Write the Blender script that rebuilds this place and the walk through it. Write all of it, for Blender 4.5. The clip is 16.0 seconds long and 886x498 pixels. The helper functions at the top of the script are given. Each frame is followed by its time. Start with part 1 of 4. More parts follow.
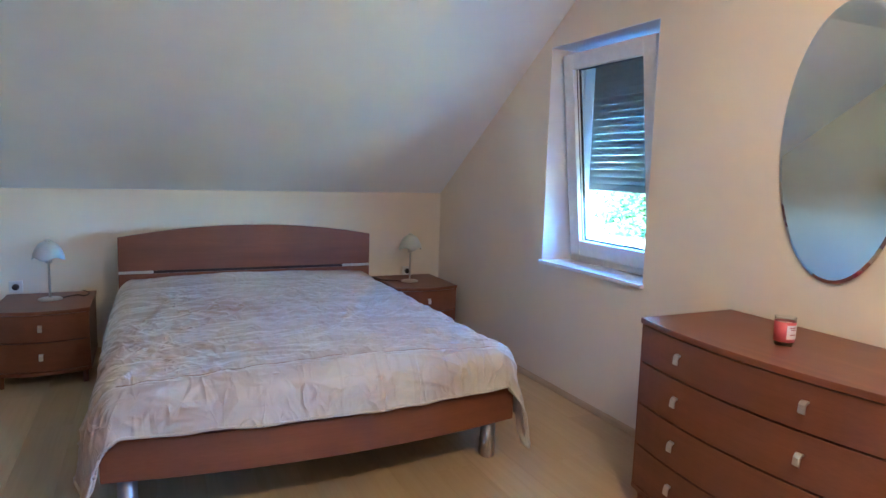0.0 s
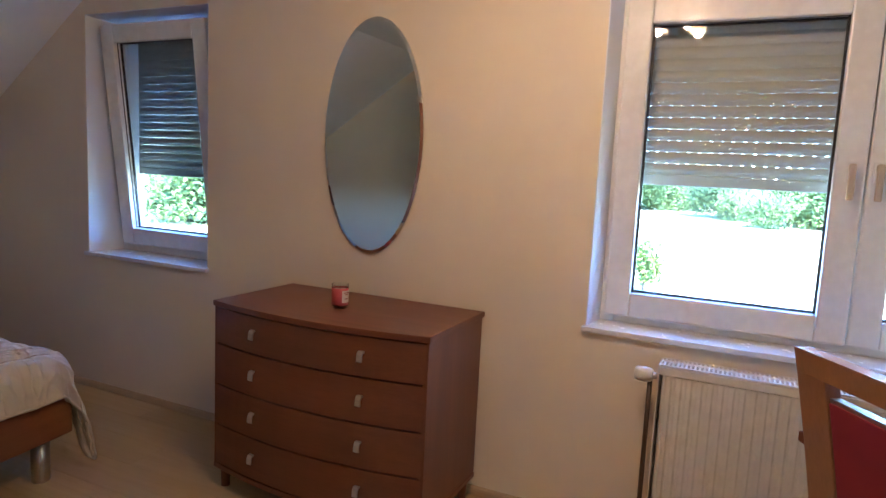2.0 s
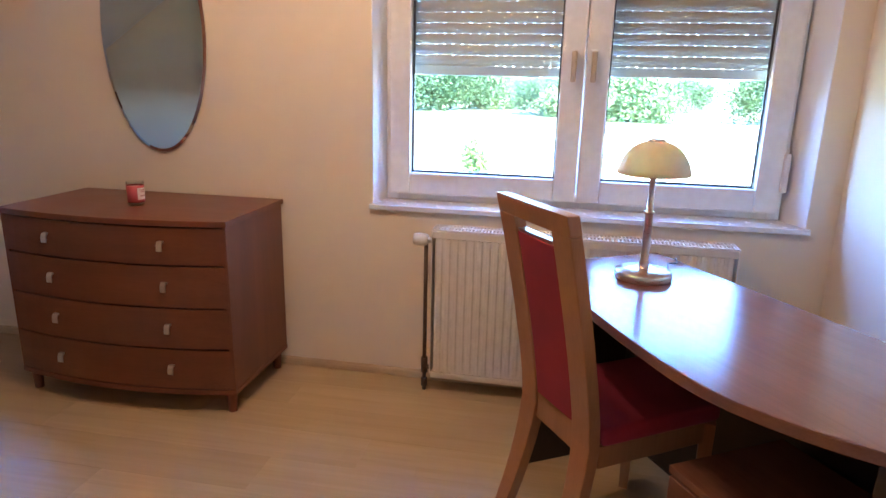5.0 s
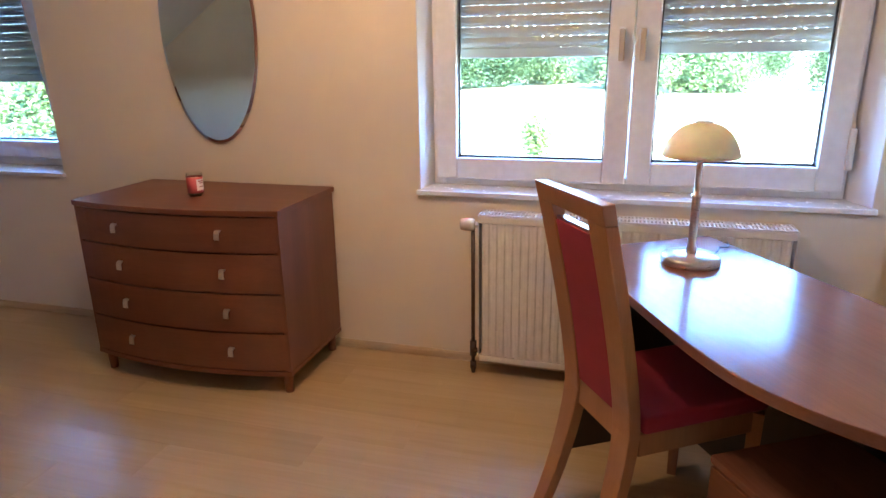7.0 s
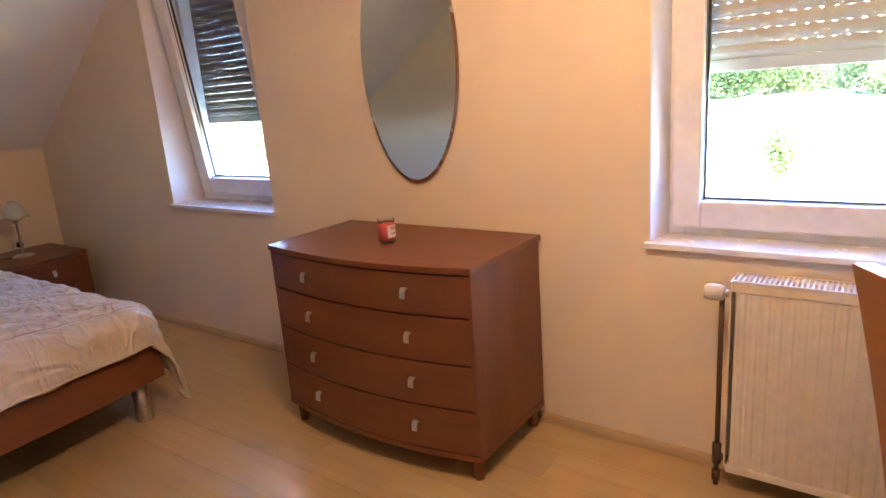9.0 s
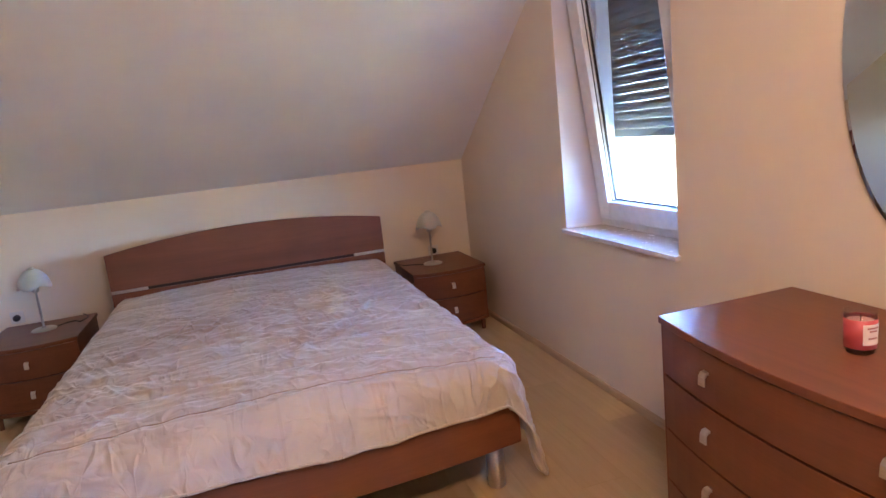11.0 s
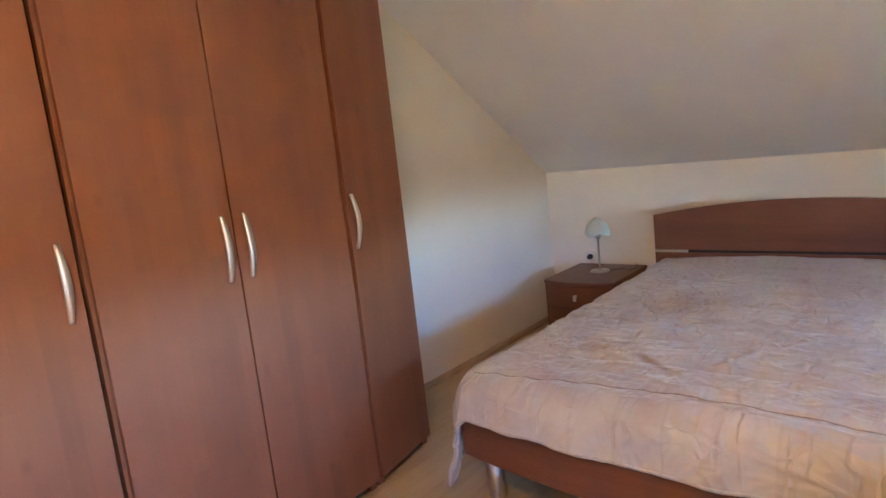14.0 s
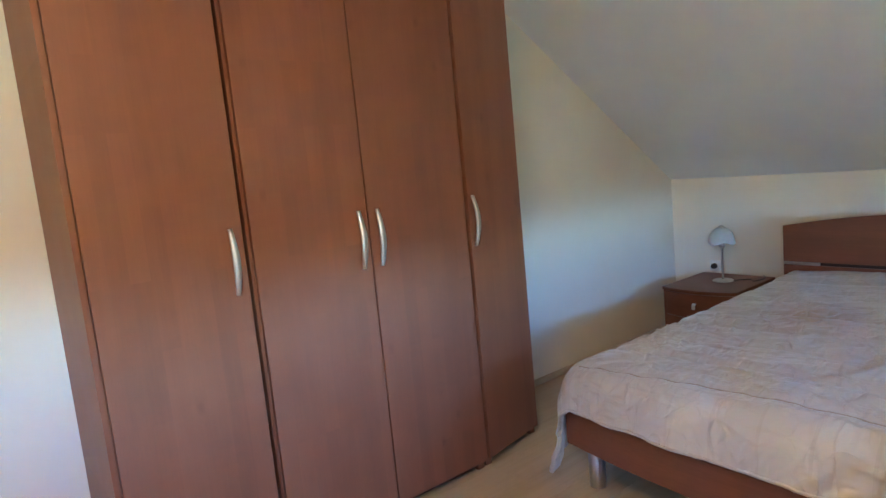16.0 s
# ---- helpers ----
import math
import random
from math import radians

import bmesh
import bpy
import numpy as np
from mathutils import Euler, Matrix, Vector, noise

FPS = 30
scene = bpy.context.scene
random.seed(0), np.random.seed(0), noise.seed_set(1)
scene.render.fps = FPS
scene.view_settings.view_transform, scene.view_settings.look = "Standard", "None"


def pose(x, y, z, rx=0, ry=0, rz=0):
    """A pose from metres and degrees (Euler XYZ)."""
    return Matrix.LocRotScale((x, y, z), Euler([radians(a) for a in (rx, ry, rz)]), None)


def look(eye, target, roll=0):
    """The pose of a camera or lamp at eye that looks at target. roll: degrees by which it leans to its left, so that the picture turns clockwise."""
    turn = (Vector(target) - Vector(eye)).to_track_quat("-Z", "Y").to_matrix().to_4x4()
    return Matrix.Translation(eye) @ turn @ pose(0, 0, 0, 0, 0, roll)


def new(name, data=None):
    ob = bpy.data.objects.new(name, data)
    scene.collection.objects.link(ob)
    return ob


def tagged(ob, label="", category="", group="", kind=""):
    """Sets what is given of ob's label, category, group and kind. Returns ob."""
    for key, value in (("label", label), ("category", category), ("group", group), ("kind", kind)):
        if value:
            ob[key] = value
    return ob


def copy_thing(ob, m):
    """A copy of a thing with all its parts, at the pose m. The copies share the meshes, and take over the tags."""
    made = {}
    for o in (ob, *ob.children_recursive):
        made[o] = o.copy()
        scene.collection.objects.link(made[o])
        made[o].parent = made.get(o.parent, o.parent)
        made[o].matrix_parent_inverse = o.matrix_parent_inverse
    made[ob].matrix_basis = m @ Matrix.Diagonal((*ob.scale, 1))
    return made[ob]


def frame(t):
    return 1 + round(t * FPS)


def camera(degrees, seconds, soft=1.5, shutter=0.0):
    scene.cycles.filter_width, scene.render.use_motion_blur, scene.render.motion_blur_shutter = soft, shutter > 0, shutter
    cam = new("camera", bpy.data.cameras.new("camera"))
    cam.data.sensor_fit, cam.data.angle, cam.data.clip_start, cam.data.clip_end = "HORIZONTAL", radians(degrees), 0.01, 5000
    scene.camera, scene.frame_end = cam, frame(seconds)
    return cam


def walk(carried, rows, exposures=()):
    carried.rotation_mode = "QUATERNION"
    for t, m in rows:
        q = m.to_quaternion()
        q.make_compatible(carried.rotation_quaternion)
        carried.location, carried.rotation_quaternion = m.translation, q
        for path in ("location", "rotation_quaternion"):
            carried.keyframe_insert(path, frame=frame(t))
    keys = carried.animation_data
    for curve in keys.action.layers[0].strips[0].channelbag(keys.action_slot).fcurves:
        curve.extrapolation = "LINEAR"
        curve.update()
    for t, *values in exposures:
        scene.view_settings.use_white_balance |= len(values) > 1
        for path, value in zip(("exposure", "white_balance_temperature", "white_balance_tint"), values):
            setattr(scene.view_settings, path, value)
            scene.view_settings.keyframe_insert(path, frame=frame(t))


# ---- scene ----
cam = camera(69.9, 16.0)
PATH = [
    (0, (0.285, 0.314, 1.377), (1.125, 2.111, 1.128), 1.7),
    (0.5, (0.319, 0.366, 1.4), (1.4, 2.032, 1.162), 1.8),
    (1, (0.276, 0.376, 1.391), (1.659, 1.802, 1.162), 2.4),
    (1.5, (0.214, 0.356, 1.386), (1.854, 1.475, 1.15), 2.9),
    (2, (0.17, 0.312, 1.374), (1.965, 1.16, 1.133), 2.8),
    (2.5, (0.117, 0.272, 1.366), (2.012, 0.861, 1.123), 3.1),
    (3, (0.094, 0.216, 1.364), (2.031, 0.64, 1.101), 3.0),
    (3.5, (0.089, 0.174, 1.356), (2.034, 0.519, 1.043), 2.7),
    (4, (0.065, 0.132, 1.362), (1.993, 0.462, 0.946), 2.0),
    (4.5, (-0.008, 0.064, 1.338), (1.905, 0.399, 0.861), 1.6),
    (4.7, (-0.043, 0.044, 1.334), (1.864, 0.382, 0.836), 1.5),
    (6.8, (-0.061, -0.038, 1.369), (1.795, 0.429, 0.789), -0.2),
    (7, (-0.045, -0.043, 1.368), (1.793, 0.494, 0.791), -0.9),
    (7.5, (0.015, -0.025, 1.372), (1.795, 0.687, 0.805), -2.3),
    (8, (0.131, 0.053, 1.383), (1.864, 0.881, 0.824), -3.1),
    (8.2, (0.199, 0.08, 1.383), (1.913, 0.952, 0.835), -3.4),
    (10.3, (0.767, 0.419, 1.399), (1.756, 2.106, 0.98), -5.7),
    (10.5, (0.821, 0.509, 1.416), (1.69, 2.262, 1.004), -6.0),
    (11, (0.973, 0.699, 1.419), (1.541, 2.58, 1.046), -6.1),
    (11.5, (1.094, 0.818, 1.425), (1.342, 2.771, 1.075), -6.0),
    (12, (1.227, 0.898, 1.436), (1.107, 2.864, 1.088), -6.2),
    (12.5, (1.325, 0.974, 1.424), (0.919, 2.902, 1.079), -6.1),
    (13, (1.43, 0.992, 1.45), (0.741, 2.839, 1.113), -6.2),
    (13.5, (1.56, 0.966, 1.46), (0.496, 2.63, 1.14), -6.4),
    (14, (1.669, 0.92, 1.449), (0.406, 2.439, 1.138), -6.4),
    (14.5, (1.751, 0.881, 1.438), (0.371, 2.296, 1.131), -6.1),
    (15, (1.797, 0.833, 1.442), (0.3, 2.125, 1.142), -6.0),
    (15.5, (1.827, 0.803, 1.439), (0.293, 2.057, 1.167), -6.0),
    (16, (1.86, 0.793, 1.453), (0.315, 2.036, 1.192), -5.5),
]
# seconds, stops, kelvin, tint: the camera's own exposure and white balance
LEVELS = [
    (0.0, 5.3, 4980, 9),
    (0.5, 4.9, 5800, 15),
    (1.0, 4.5, 6320, 21),
    (1.5, 4.2, 5980, 24),
    (2.0, 4.15, 5890, 21),
    (3.0, 4.25, 6110, 24),
    (4.5, 4.4, 6060, 27),
    (7.0, 4.45, 6360, 24),
    (8.0, 4.55, 7010, 27),
    (10.5, 5.27, 8150, 36),
    (11.0, 5.27, 6380, 33),
    (11.5, 5.27, 5600, 18),
    (12.5, 5.27, 5420, 15),
    (13.5, 5.32, 6780, 29),
    (14.5, 5.07, 6480, 19),
    (15.5, 5.0, 5860, 13),
    (16.0, 5.05, 5560, 10),
]
walk(cam, [(t, look(eye, target, roll)) for t, eye, target, roll in PATH], LEVELS)

# ---- world, sun, exposure ----
world = bpy.data.worlds.new("sky")
scene.world = world
world.use_nodes = True
wn = world.node_tree.nodes
sky = wn.new("ShaderNodeTexSky")
sky.sky_type, sky.sun_disc = "NISHITA", False
sky.dust_density, sky.ozone_density = 0.1, 5.0
sky.sun_elevation, sky.sun_rotation = radians(54), radians(243)
wn["Background"].inputs["Strength"].default_value = 0.36
tint = wn.new("ShaderNodeMix")
tint.data_type, tint.blend_type = "RGBA", "MULTIPLY"
tint.inputs[0].default_value, tint.inputs[7].default_value = 1.0, (0.60, 0.86, 1.14, 1)
world.node_tree.links.new(sky.outputs[0], tint.inputs[6])
world.node_tree.links.new(tint.outputs[2], wn["Background"].inputs[0])
sun = new("sun", bpy.data.lights.new("sun", "SUN"))
sun.data.energy, sun.data.angle, sun.data.color = 4.2, radians(0.5), (1.0, 0.94, 0.85)
sun.matrix_world = look((-30, -15, 46), (0, 0, 0))


# ---- materials ----
def shader(name, rough=0.5, metal=0.0, **extra):
    m = bpy.data.materials.new(name)
    m.use_nodes = True
    b = m.node_tree.nodes["Principled BSDF"]
    b.inputs["Roughness"].default_value, b.inputs["Metallic"].default_value = rough, metal
    for key, value in extra.items():
        b.inputs[key.replace("_", " ")].default_value = value
    return m, m.node_tree, b


def ramp(nt, src, stops):
    r = nt.nodes.new("ShaderNodeValToRGB")
    while len(r.color_ramp.elements) < len(stops):
        r.color_ramp.elements.new(0.5)
    for e, (p, c) in zip(r.color_ramp.elements, stops):
        e.position, e.color = p, (*c, 1)
    nt.links.new(src, r.inputs[0])
    return r.outputs[0]


def coords(nt, scale, space="Object"):
    tc, mp = nt.nodes.new("ShaderNodeTexCoord"), nt.nodes.new("ShaderNodeMapping")
    mp.inputs["Scale"].default_value = scale
    nt.links.new(tc.outputs[space], mp.inputs[0])
    return mp.outputs[0]


def tex(nt, at, scale=1.0, detail=4.0, rough=0.55, warp=0.0):
    n = nt.nodes.new("ShaderNodeTexNoise")
    n.inputs["Scale"].default_value, n.inputs["Detail"].default_value = scale, detail
    n.inputs["Roughness"].default_value, n.inputs["Distortion"].default_value = rough, warp
    nt.links.new(at, n.inputs["Vector"])
    return n.outputs[0]


def mixed(nt, a, b, fac, kind="MULTIPLY"):
    m = nt.nodes.new("ShaderNodeMix")
    m.data_type, m.blend_type = "RGBA", kind
    if isinstance(fac, float):
        m.inputs[0].default_value = fac
    else:
        nt.links.new(fac, m.inputs[0])
    nt.links.new(a, m.inputs[6])
    nt.links.new(b, m.inputs[7])
    return m.outputs[2]


def bumped(nt, b, height, strength, distance=0.002):
    n = nt.nodes.new("ShaderNodeBump")
    n.inputs["Strength"].default_value, n.inputs["Distance"].default_value = strength, distance
    nt.links.new(height, n.inputs["Height"])
    nt.links.new(n.outputs[0], b.inputs["Normal"])


def rough_from(nt, b, src, low, high):
    m = nt.nodes.new("ShaderNodeMapRange")
    m.inputs["To Min"].default_value, m.inputs["To Max"].default_value = low, high
    nt.links.new(src, m.inputs[0])
    nt.links.new(m.outputs[0], b.inputs["Roughness"])


def scaled(c, k):
    return tuple(v * k for v in c)


def wood(name, colour, grain="z", rough=0.36, contrast=0.25, size=1.0, pores=0.6, leaf=0.0):
    """Veneer or laminate whose grain runs along one axis of the object."""
    m, nt, b = shader(name, rough)
    s = {"x": (1.2, 22, 22), "y": (22, 1.2, 22), "z": (22, 22, 1.2)}[grain]
    s2 = {"x": (6, 160, 160), "y": (160, 6, 160), "z": (160, 160, 6)}[grain]
    at = coords(nt, tuple(v * size for v in s))
    broad, fine = tex(nt, at, 0.35, 5, 0.6, 0.8), tex(nt, coords(nt, s2), 1.0, 3, 0.7)
    cloud = tex(nt, coords(nt, (1, 1, 1)), 5.0, 3)
    c1 = ramp(nt, broad, [(0.25, scaled(colour, 1 - contrast)), (0.55, colour), (0.8, scaled(colour, 1 + contrast * 0.7))])
    c2 = ramp(nt, fine, [(0.3, (0.82, 0.80, 0.78)), (0.6, (1, 1, 1))])
    c3 = ramp(nt, cloud, [(0.3, (0.9, 0.88, 0.86)), (0.7, (1.06, 1.05, 1.04))])
    body = mixed(nt, mixed(nt, c1, c2, pores), c3, 0.8)
    if leaf:
        # veneer laid in staggered strips, each a shade of its own, with a few dark knots
        split, join = nt.nodes.new("ShaderNodeSeparateXYZ"), nt.nodes.new("ShaderNodeCombineXYZ")
        nt.links.new(coords(nt, (1, 1, 1)), split.inputs[0])
        nt.links.new(split.outputs[2], join.inputs[0])
        nt.links.new(split.outputs[1], join.inputs[1])
        strips = nt.nodes.new("ShaderNodeTexBrick")
        for key, value in (("Scale", 1.0), ("Mortar Size", 0.0), ("Brick Width", 0.47), ("Row Height", 0.062), ("Bias", 0.0)):
            strips.inputs[key].default_value = value
        strips.inputs["Color1"].default_value = (1.07, 1.05, 1.04, 1)
        strips.inputs["Color2"].default_value = (0.90, 0.90, 0.92, 1)
        nt.links.new(join.outputs[0], strips.inputs["Vector"])
        knots = nt.nodes.new("ShaderNodeTexVoronoi")
        knots.inputs["Scale"].default_value = 1.0
        nt.links.new(coords(nt, (6, 6, 3.4)), knots.inputs["Vector"])
        eye = ramp(nt, knots.outputs["Distance"], [(0.03, (0.74, 0.70, 0.70)), (0.11, (1, 1, 1))])
        body = mixed(nt, mixed(nt, body, strips.outputs[0], leaf), eye, 0.6)
    nt.links.new(body, b.inputs["Base Color"])
    rough_from(nt, b, cloud, rough - 0.05, rough + 0.09)
    bumped(nt, b, fine, 0.05, 0.001)
    return m


def paint(name, colour, rough=0.85, bump=0.25, grain=90.0, spread=0.04):
    m, nt, b = shader(name, rough)
    at = coords(nt, (1, 1, 1))
    big, small = tex(nt, at, 1.3, 4), tex(nt, at, grain, 4, 0.7)
    c = ramp(nt, big, [(0.3, scaled(colour, 1 - spread)), (0.7, scaled(colour, 1 + spread))])
    nt.links.new(c, b.inputs["Base Color"])
    bumped(nt, b, small, bump, 0.002)
    return m


def metal(name, colour, rough=0.3):
    m, nt, b = shader(name, rough, 1.0)
    n = tex(nt, coords(nt, (30, 30, 400)), 1.0, 3)
    nt.links.new(ramp(nt, n, [(0.3, scaled(colour, 0.85)), (0.7, colour)]), b.inputs["Base Color"])
    rough_from(nt, b, n, rough - 0.06, rough + 0.1)
    return m


def plain(name, colour, rough=0.45, **extra):
    m, nt, b = shader(name, rough, **extra)
    n = tex(nt, coords(nt, (1, 1, 1)), 25.0, 3)
    nt.links.new(ramp(nt, n, [(0.3, scaled(colour, 0.94)), (0.7, scaled(colour, 1.03))]), b.inputs["Base Color"])
    rough_from(nt, b, n, rough - 0.04, rough + 0.06)
    return m


CHERRY = (0.20, 0.069, 0.031)
cherry_x, cherry_z = wood("cherry_veneer_x", CHERRY, "x"), wood("cherry_veneer_z", CHERRY, "z")
cherry_y = wood("cherry_veneer_y", CHERRY, "y")
wardrobe_wood = wood("wardrobe_cherry", (0.245, 0.089, 0.040), "z", 0.46, 0.16, 0.6, 0.25, 0.75)
desk_wood = wood("desk_cherry", (0.24, 0.10, 0.062), "x", 0.15, 0.15)
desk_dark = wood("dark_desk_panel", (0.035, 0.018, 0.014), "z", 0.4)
chair_wood = wood("beech_chair", (0.42, 0.20, 0.092), "z", 0.4, 0.15)
wall_paint = paint("cream_wall_paint", (0.81, 0.725, 0.60))
ceiling_paint = paint("white_ceiling_paint", (0.88, 0.885, 0.89), 0.9, 0.3, 120)
skirting_wood = wood("pale_skirting", (0.56, 0.43, 0.28), "y", 0.45)
upvc = plain("white_upvc", (0.79, 0.81, 0.84), 0.3)
# white levers: the beige they reflect is put into their base colour
lever_reflecting = plain("white_lever_beige_reflection", (0.52, 0.45, 0.37), 0.35)
sill_white = plain("white_sill", (0.79, 0.82, 0.86), 0.25)
reveal_white = paint("white_reveal_plaster", (0.79, 0.81, 0.85), 0.8, 0.15)
outer_grey = plain("grey_sill_metal", (0.22, 0.22, 0.22), 0.5)
gasket = plain("black_gasket", (0.015, 0.015, 0.017), 0.5)
shutter_grey = plain("grey_shutter_slat", (0.60, 0.595, 0.55), 0.4)
# darker copy of the slat grey: the small window's shade put into colour
shutter_shaded = plain("shaded_grey_shutter_slat", (0.12, 0.12, 0.12), 0.45)
radiator_white = plain("radiator_enamel", (0.78, 0.74, 0.66), 0.35)
pipe_brown = plain("brown_pipe", (0.085, 0.05, 0.03), 0.4)
steel = metal("brushed_steel", (0.62, 0.60, 0.58), 0.32)
nickel = metal("satin_nickel", (0.66, 0.63, 0.58), 0.28)
pale_nickel = metal("pale_satin_metal", (0.80, 0.78, 0.76), 0.5)
dark_gap = plain("dark_slot", (0.03, 0.014, 0.01), 0.6)
black_plastic = plain("black_plastic", (0.02, 0.02, 0.022), 0.4)
white_plastic = plain("white_plastic", (0.75, 0.74, 0.71), 0.35)
red_wax = plain("pink_wax", (0.74, 0.36, 0.33), 0.4)
red_paper = plain("red_paper_band", (0.58, 0.10, 0.11), 0.45)
red_wax.node_tree.nodes["Principled BSDF"].inputs["Subsurface Weight"].default_value = 0.2
label_paper = plain("pale_pink_label", (0.80, 0.70, 0.68), 0.6)
label_ink = plain("dark_red_print", (0.35, 0.05, 0.06), 0.6)
wick = plain("wick", (0.05, 0.04, 0.03), 0.8)
bark = paint("bark", (0.12, 0.085, 0.06), 0.9, 0.8, 30, 0.3)


window_glass, nt, b = shader("window_pane", 0.0)
mixer, clear, gloss, face, power, gain = (nt.nodes.new("ShaderNode" + k) for k in ("MixShader", "BsdfTransparent", "BsdfGlossy", "LayerWeight", "Math", "Math"))
gloss.inputs["Roughness"].default_value = 0.0
clear.inputs["Color"].default_value = (0.96, 0.98, 0.97, 1)
power.operation, power.inputs[1].default_value = "POWER", 5.0
gain.operation, gain.inputs[1].default_value, gain.inputs[2].default_value = "MULTIPLY_ADD", 0.95, 0.04
nt.links.new(face.outputs["Facing"], power.inputs[0])
nt.links.new(power.outputs[0], gain.inputs[0])
nt.links.new(gain.outputs[0], mixer.inputs[0])
nt.links.new(clear.outputs[0], mixer.inputs[1])
nt.links.new(gloss.outputs[0], mixer.inputs[2])
nt.links.new(mixer.outputs[0], nt.nodes["Material Output"].inputs[0])

mirror_silver, nt, b = shader("mirror_silver", 0.015, 1.0)
b.inputs["Base Color"].default_value = (0.80, 0.82, 0.80, 1)


def frosted(name, colour, glow=0.0, rough=0.4):
    m, nt, b = shader(name, rough)
    b.inputs["Base Color"].default_value = (*colour, 1)
    b.inputs["Subsurface Weight"].default_value, b.inputs["Subsurface Scale"].default_value = 0.5, 0.02
    n = tex(nt, coords(nt, (1, 1, 1)), 40.0, 4)
    nt.links.new(ramp(nt, n, [(0.3, scaled(colour, 0.93)), (0.7, colour)]), b.inputs["Base Color"])
    if glow:
        b.inputs["Emission Color"].default_value, b.inputs["Emission Strength"].default_value = (1.0, 0.62, 0.28, 1), glow
    return m


cream_shade = frosted("cream_glass_shade", (0.86, 0.77, 0.54), rough=0.6)
white_shade = frosted("frosted_white_shade", (0.62, 0.61, 0.58))
lit_shade = frosted("lit_amber_shade", (0.85, 0.7, 0.5), 0.5)


def fabric(name, colour, rough=0.8, weave=900.0, sheen=0.2, strength=0.15):
    m, nt, b = shader(name, rough)
    b.inputs["Sheen Weight"].default_value = sheen
    big, small = tex(nt, coords(nt, (1, 1, 1)), 6.0, 4), tex(nt, coords(nt, (1, 1, 1)), weave, 2)
    nt.links.new(ramp(nt, big, [(0.3, scaled(colour, 0.85)), (0.7, scaled(colour, 1.08))]), b.inputs["Base Color"])
    bumped(nt, b, small, strength, 0.001)
    return m


seam_thread = fabric("tan_seam_thread", (0.40, 0.33, 0.26))
red_fabric = fabric("crimson_upholstery", (0.33, 0.014, 0.034), sheen=0.04)
mattress_cloth = fabric("mattress_ticking", (0.70, 0.67, 0.62))

# satin quilt: pale champagne with faint woven squares and tan patches
quilt, nt, b = shader("champagne_satin_quilt", 0.42)
b.inputs["Sheen Weight"].default_value = 0.25
at = coords(nt, (1, 1, 1))
patch = tex(nt, at, 3.2, 2, 0.5, 0.1)
base = ramp(nt, patch, [(0.3, (0.545, 0.502, 0.435)), (0.7, (0.58, 0.54, 0.475))])
spot = nt.nodes.new("ShaderNodeVectorMath")
spot.operation = "DISTANCE"
spot.inputs[1].default_value = (-0.30, 1.15, 0.55)
nt.links.new(at, spot.inputs[0])
tan = ramp(nt, spot.outputs["Value"], [(0.0, (0.80, 0.66, 0.54)), (0.16, (0.90, 0.82, 0.75)), (0.34, (1, 1, 1))])
base = mixed(nt, base, tan, 1.0)
brick = nt.nodes.new("ShaderNodeTexBrick")
for key, value in (("Scale", 1.0), ("Mortar Size", 0.006), ("Brick Width", 0.16), ("Row Height", 0.13), ("Bias", 0.0)):
    brick.inputs[key].default_value = value
brick.inputs["Color1"].default_value = (1, 1, 1, 1)
brick.inputs["Color2"].default_value = (0.90, 0.87, 0.85, 1)
brick.inputs["Mortar"].default_value = (0.84, 0.80, 0.77, 1)
nt.links.new(coords(nt, (1, 1, 1)), brick.inputs["Vector"])
woven = mixed(nt, base, brick.outputs[0], 0.42)
cells = nt.nodes.new("ShaderNodeTexVoronoi")
cells.inputs["Scale"].default_value = 1.0
nt.links.new(coords(nt, (5.2, 4.4, 0.6)), cells.inputs["Vector"])
ring = ramp(nt, cells.outputs["Distance"], [(0.26, (1, 1, 1)), (0.30, (0.90, 0.87, 0.84)), (0.34, (0.90, 0.87, 0.84)), (0.38, (1, 1, 1))])
nt.links.new(mixed(nt, woven, ring, 0.45), b.inputs["Base Color"])
creases = None
for stretch_by in ((3.5, 10, 4), (10, 4.5, 4)):
    n = tex(nt, coords(nt, stretch_by), 1.0, 1.5, 0.5, 0.7)
    line = ramp(nt, n, [(0.40, (0, 0, 0)), (0.50, (1, 1, 1)), (0.60, (0, 0, 0))])
    creases = line if creases is None else mixed(nt, creases, line, 1.0, "LIGHTEN")
fluff = tex(nt, coords(nt, (1, 1, 1)), 55.0, 4, 0.6, 1.2)
bumped(nt, b, mixed(nt, creases, fluff, 0.10, "MIX"), 0.55, 0.013)
b.inputs["Roughness"].default_value = 0.31

# laminate board: pale beech, three strips to a board, each board a little different
board_mat, nt, b = shader("beech_laminate", 0.3)
info = nt.nodes.new("ShaderNodeObjectInfo")
shift = nt.nodes.new("ShaderNodeVectorMath")
shift.operation = "MULTIPLY_ADD"
rnd = nt.nodes.new("ShaderNodeCombineXYZ")
for k in range(3):
    nt.links.new(info.outputs["Random"], rnd.inputs[k])
shift.inputs[1].default_value = (37.0, 53.0, 11.0)
nt.links.new(rnd.outputs[0], shift.inputs[0])
tc = nt.nodes.new("ShaderNodeTexCoord")
nt.links.new(tc.outputs["Object"], shift.inputs[2])
stretch = nt.nodes.new("ShaderNodeMapping")
stretch.inputs["Scale"].default_value = (1.5, 26, 26)
nt.links.new(shift.outputs[0], stretch.inputs[0])
grain = tex(nt, stretch.outputs[0], 1.0, 5, 0.6, 0.6)
strips = nt.nodes.new("ShaderNodeTexBrick")
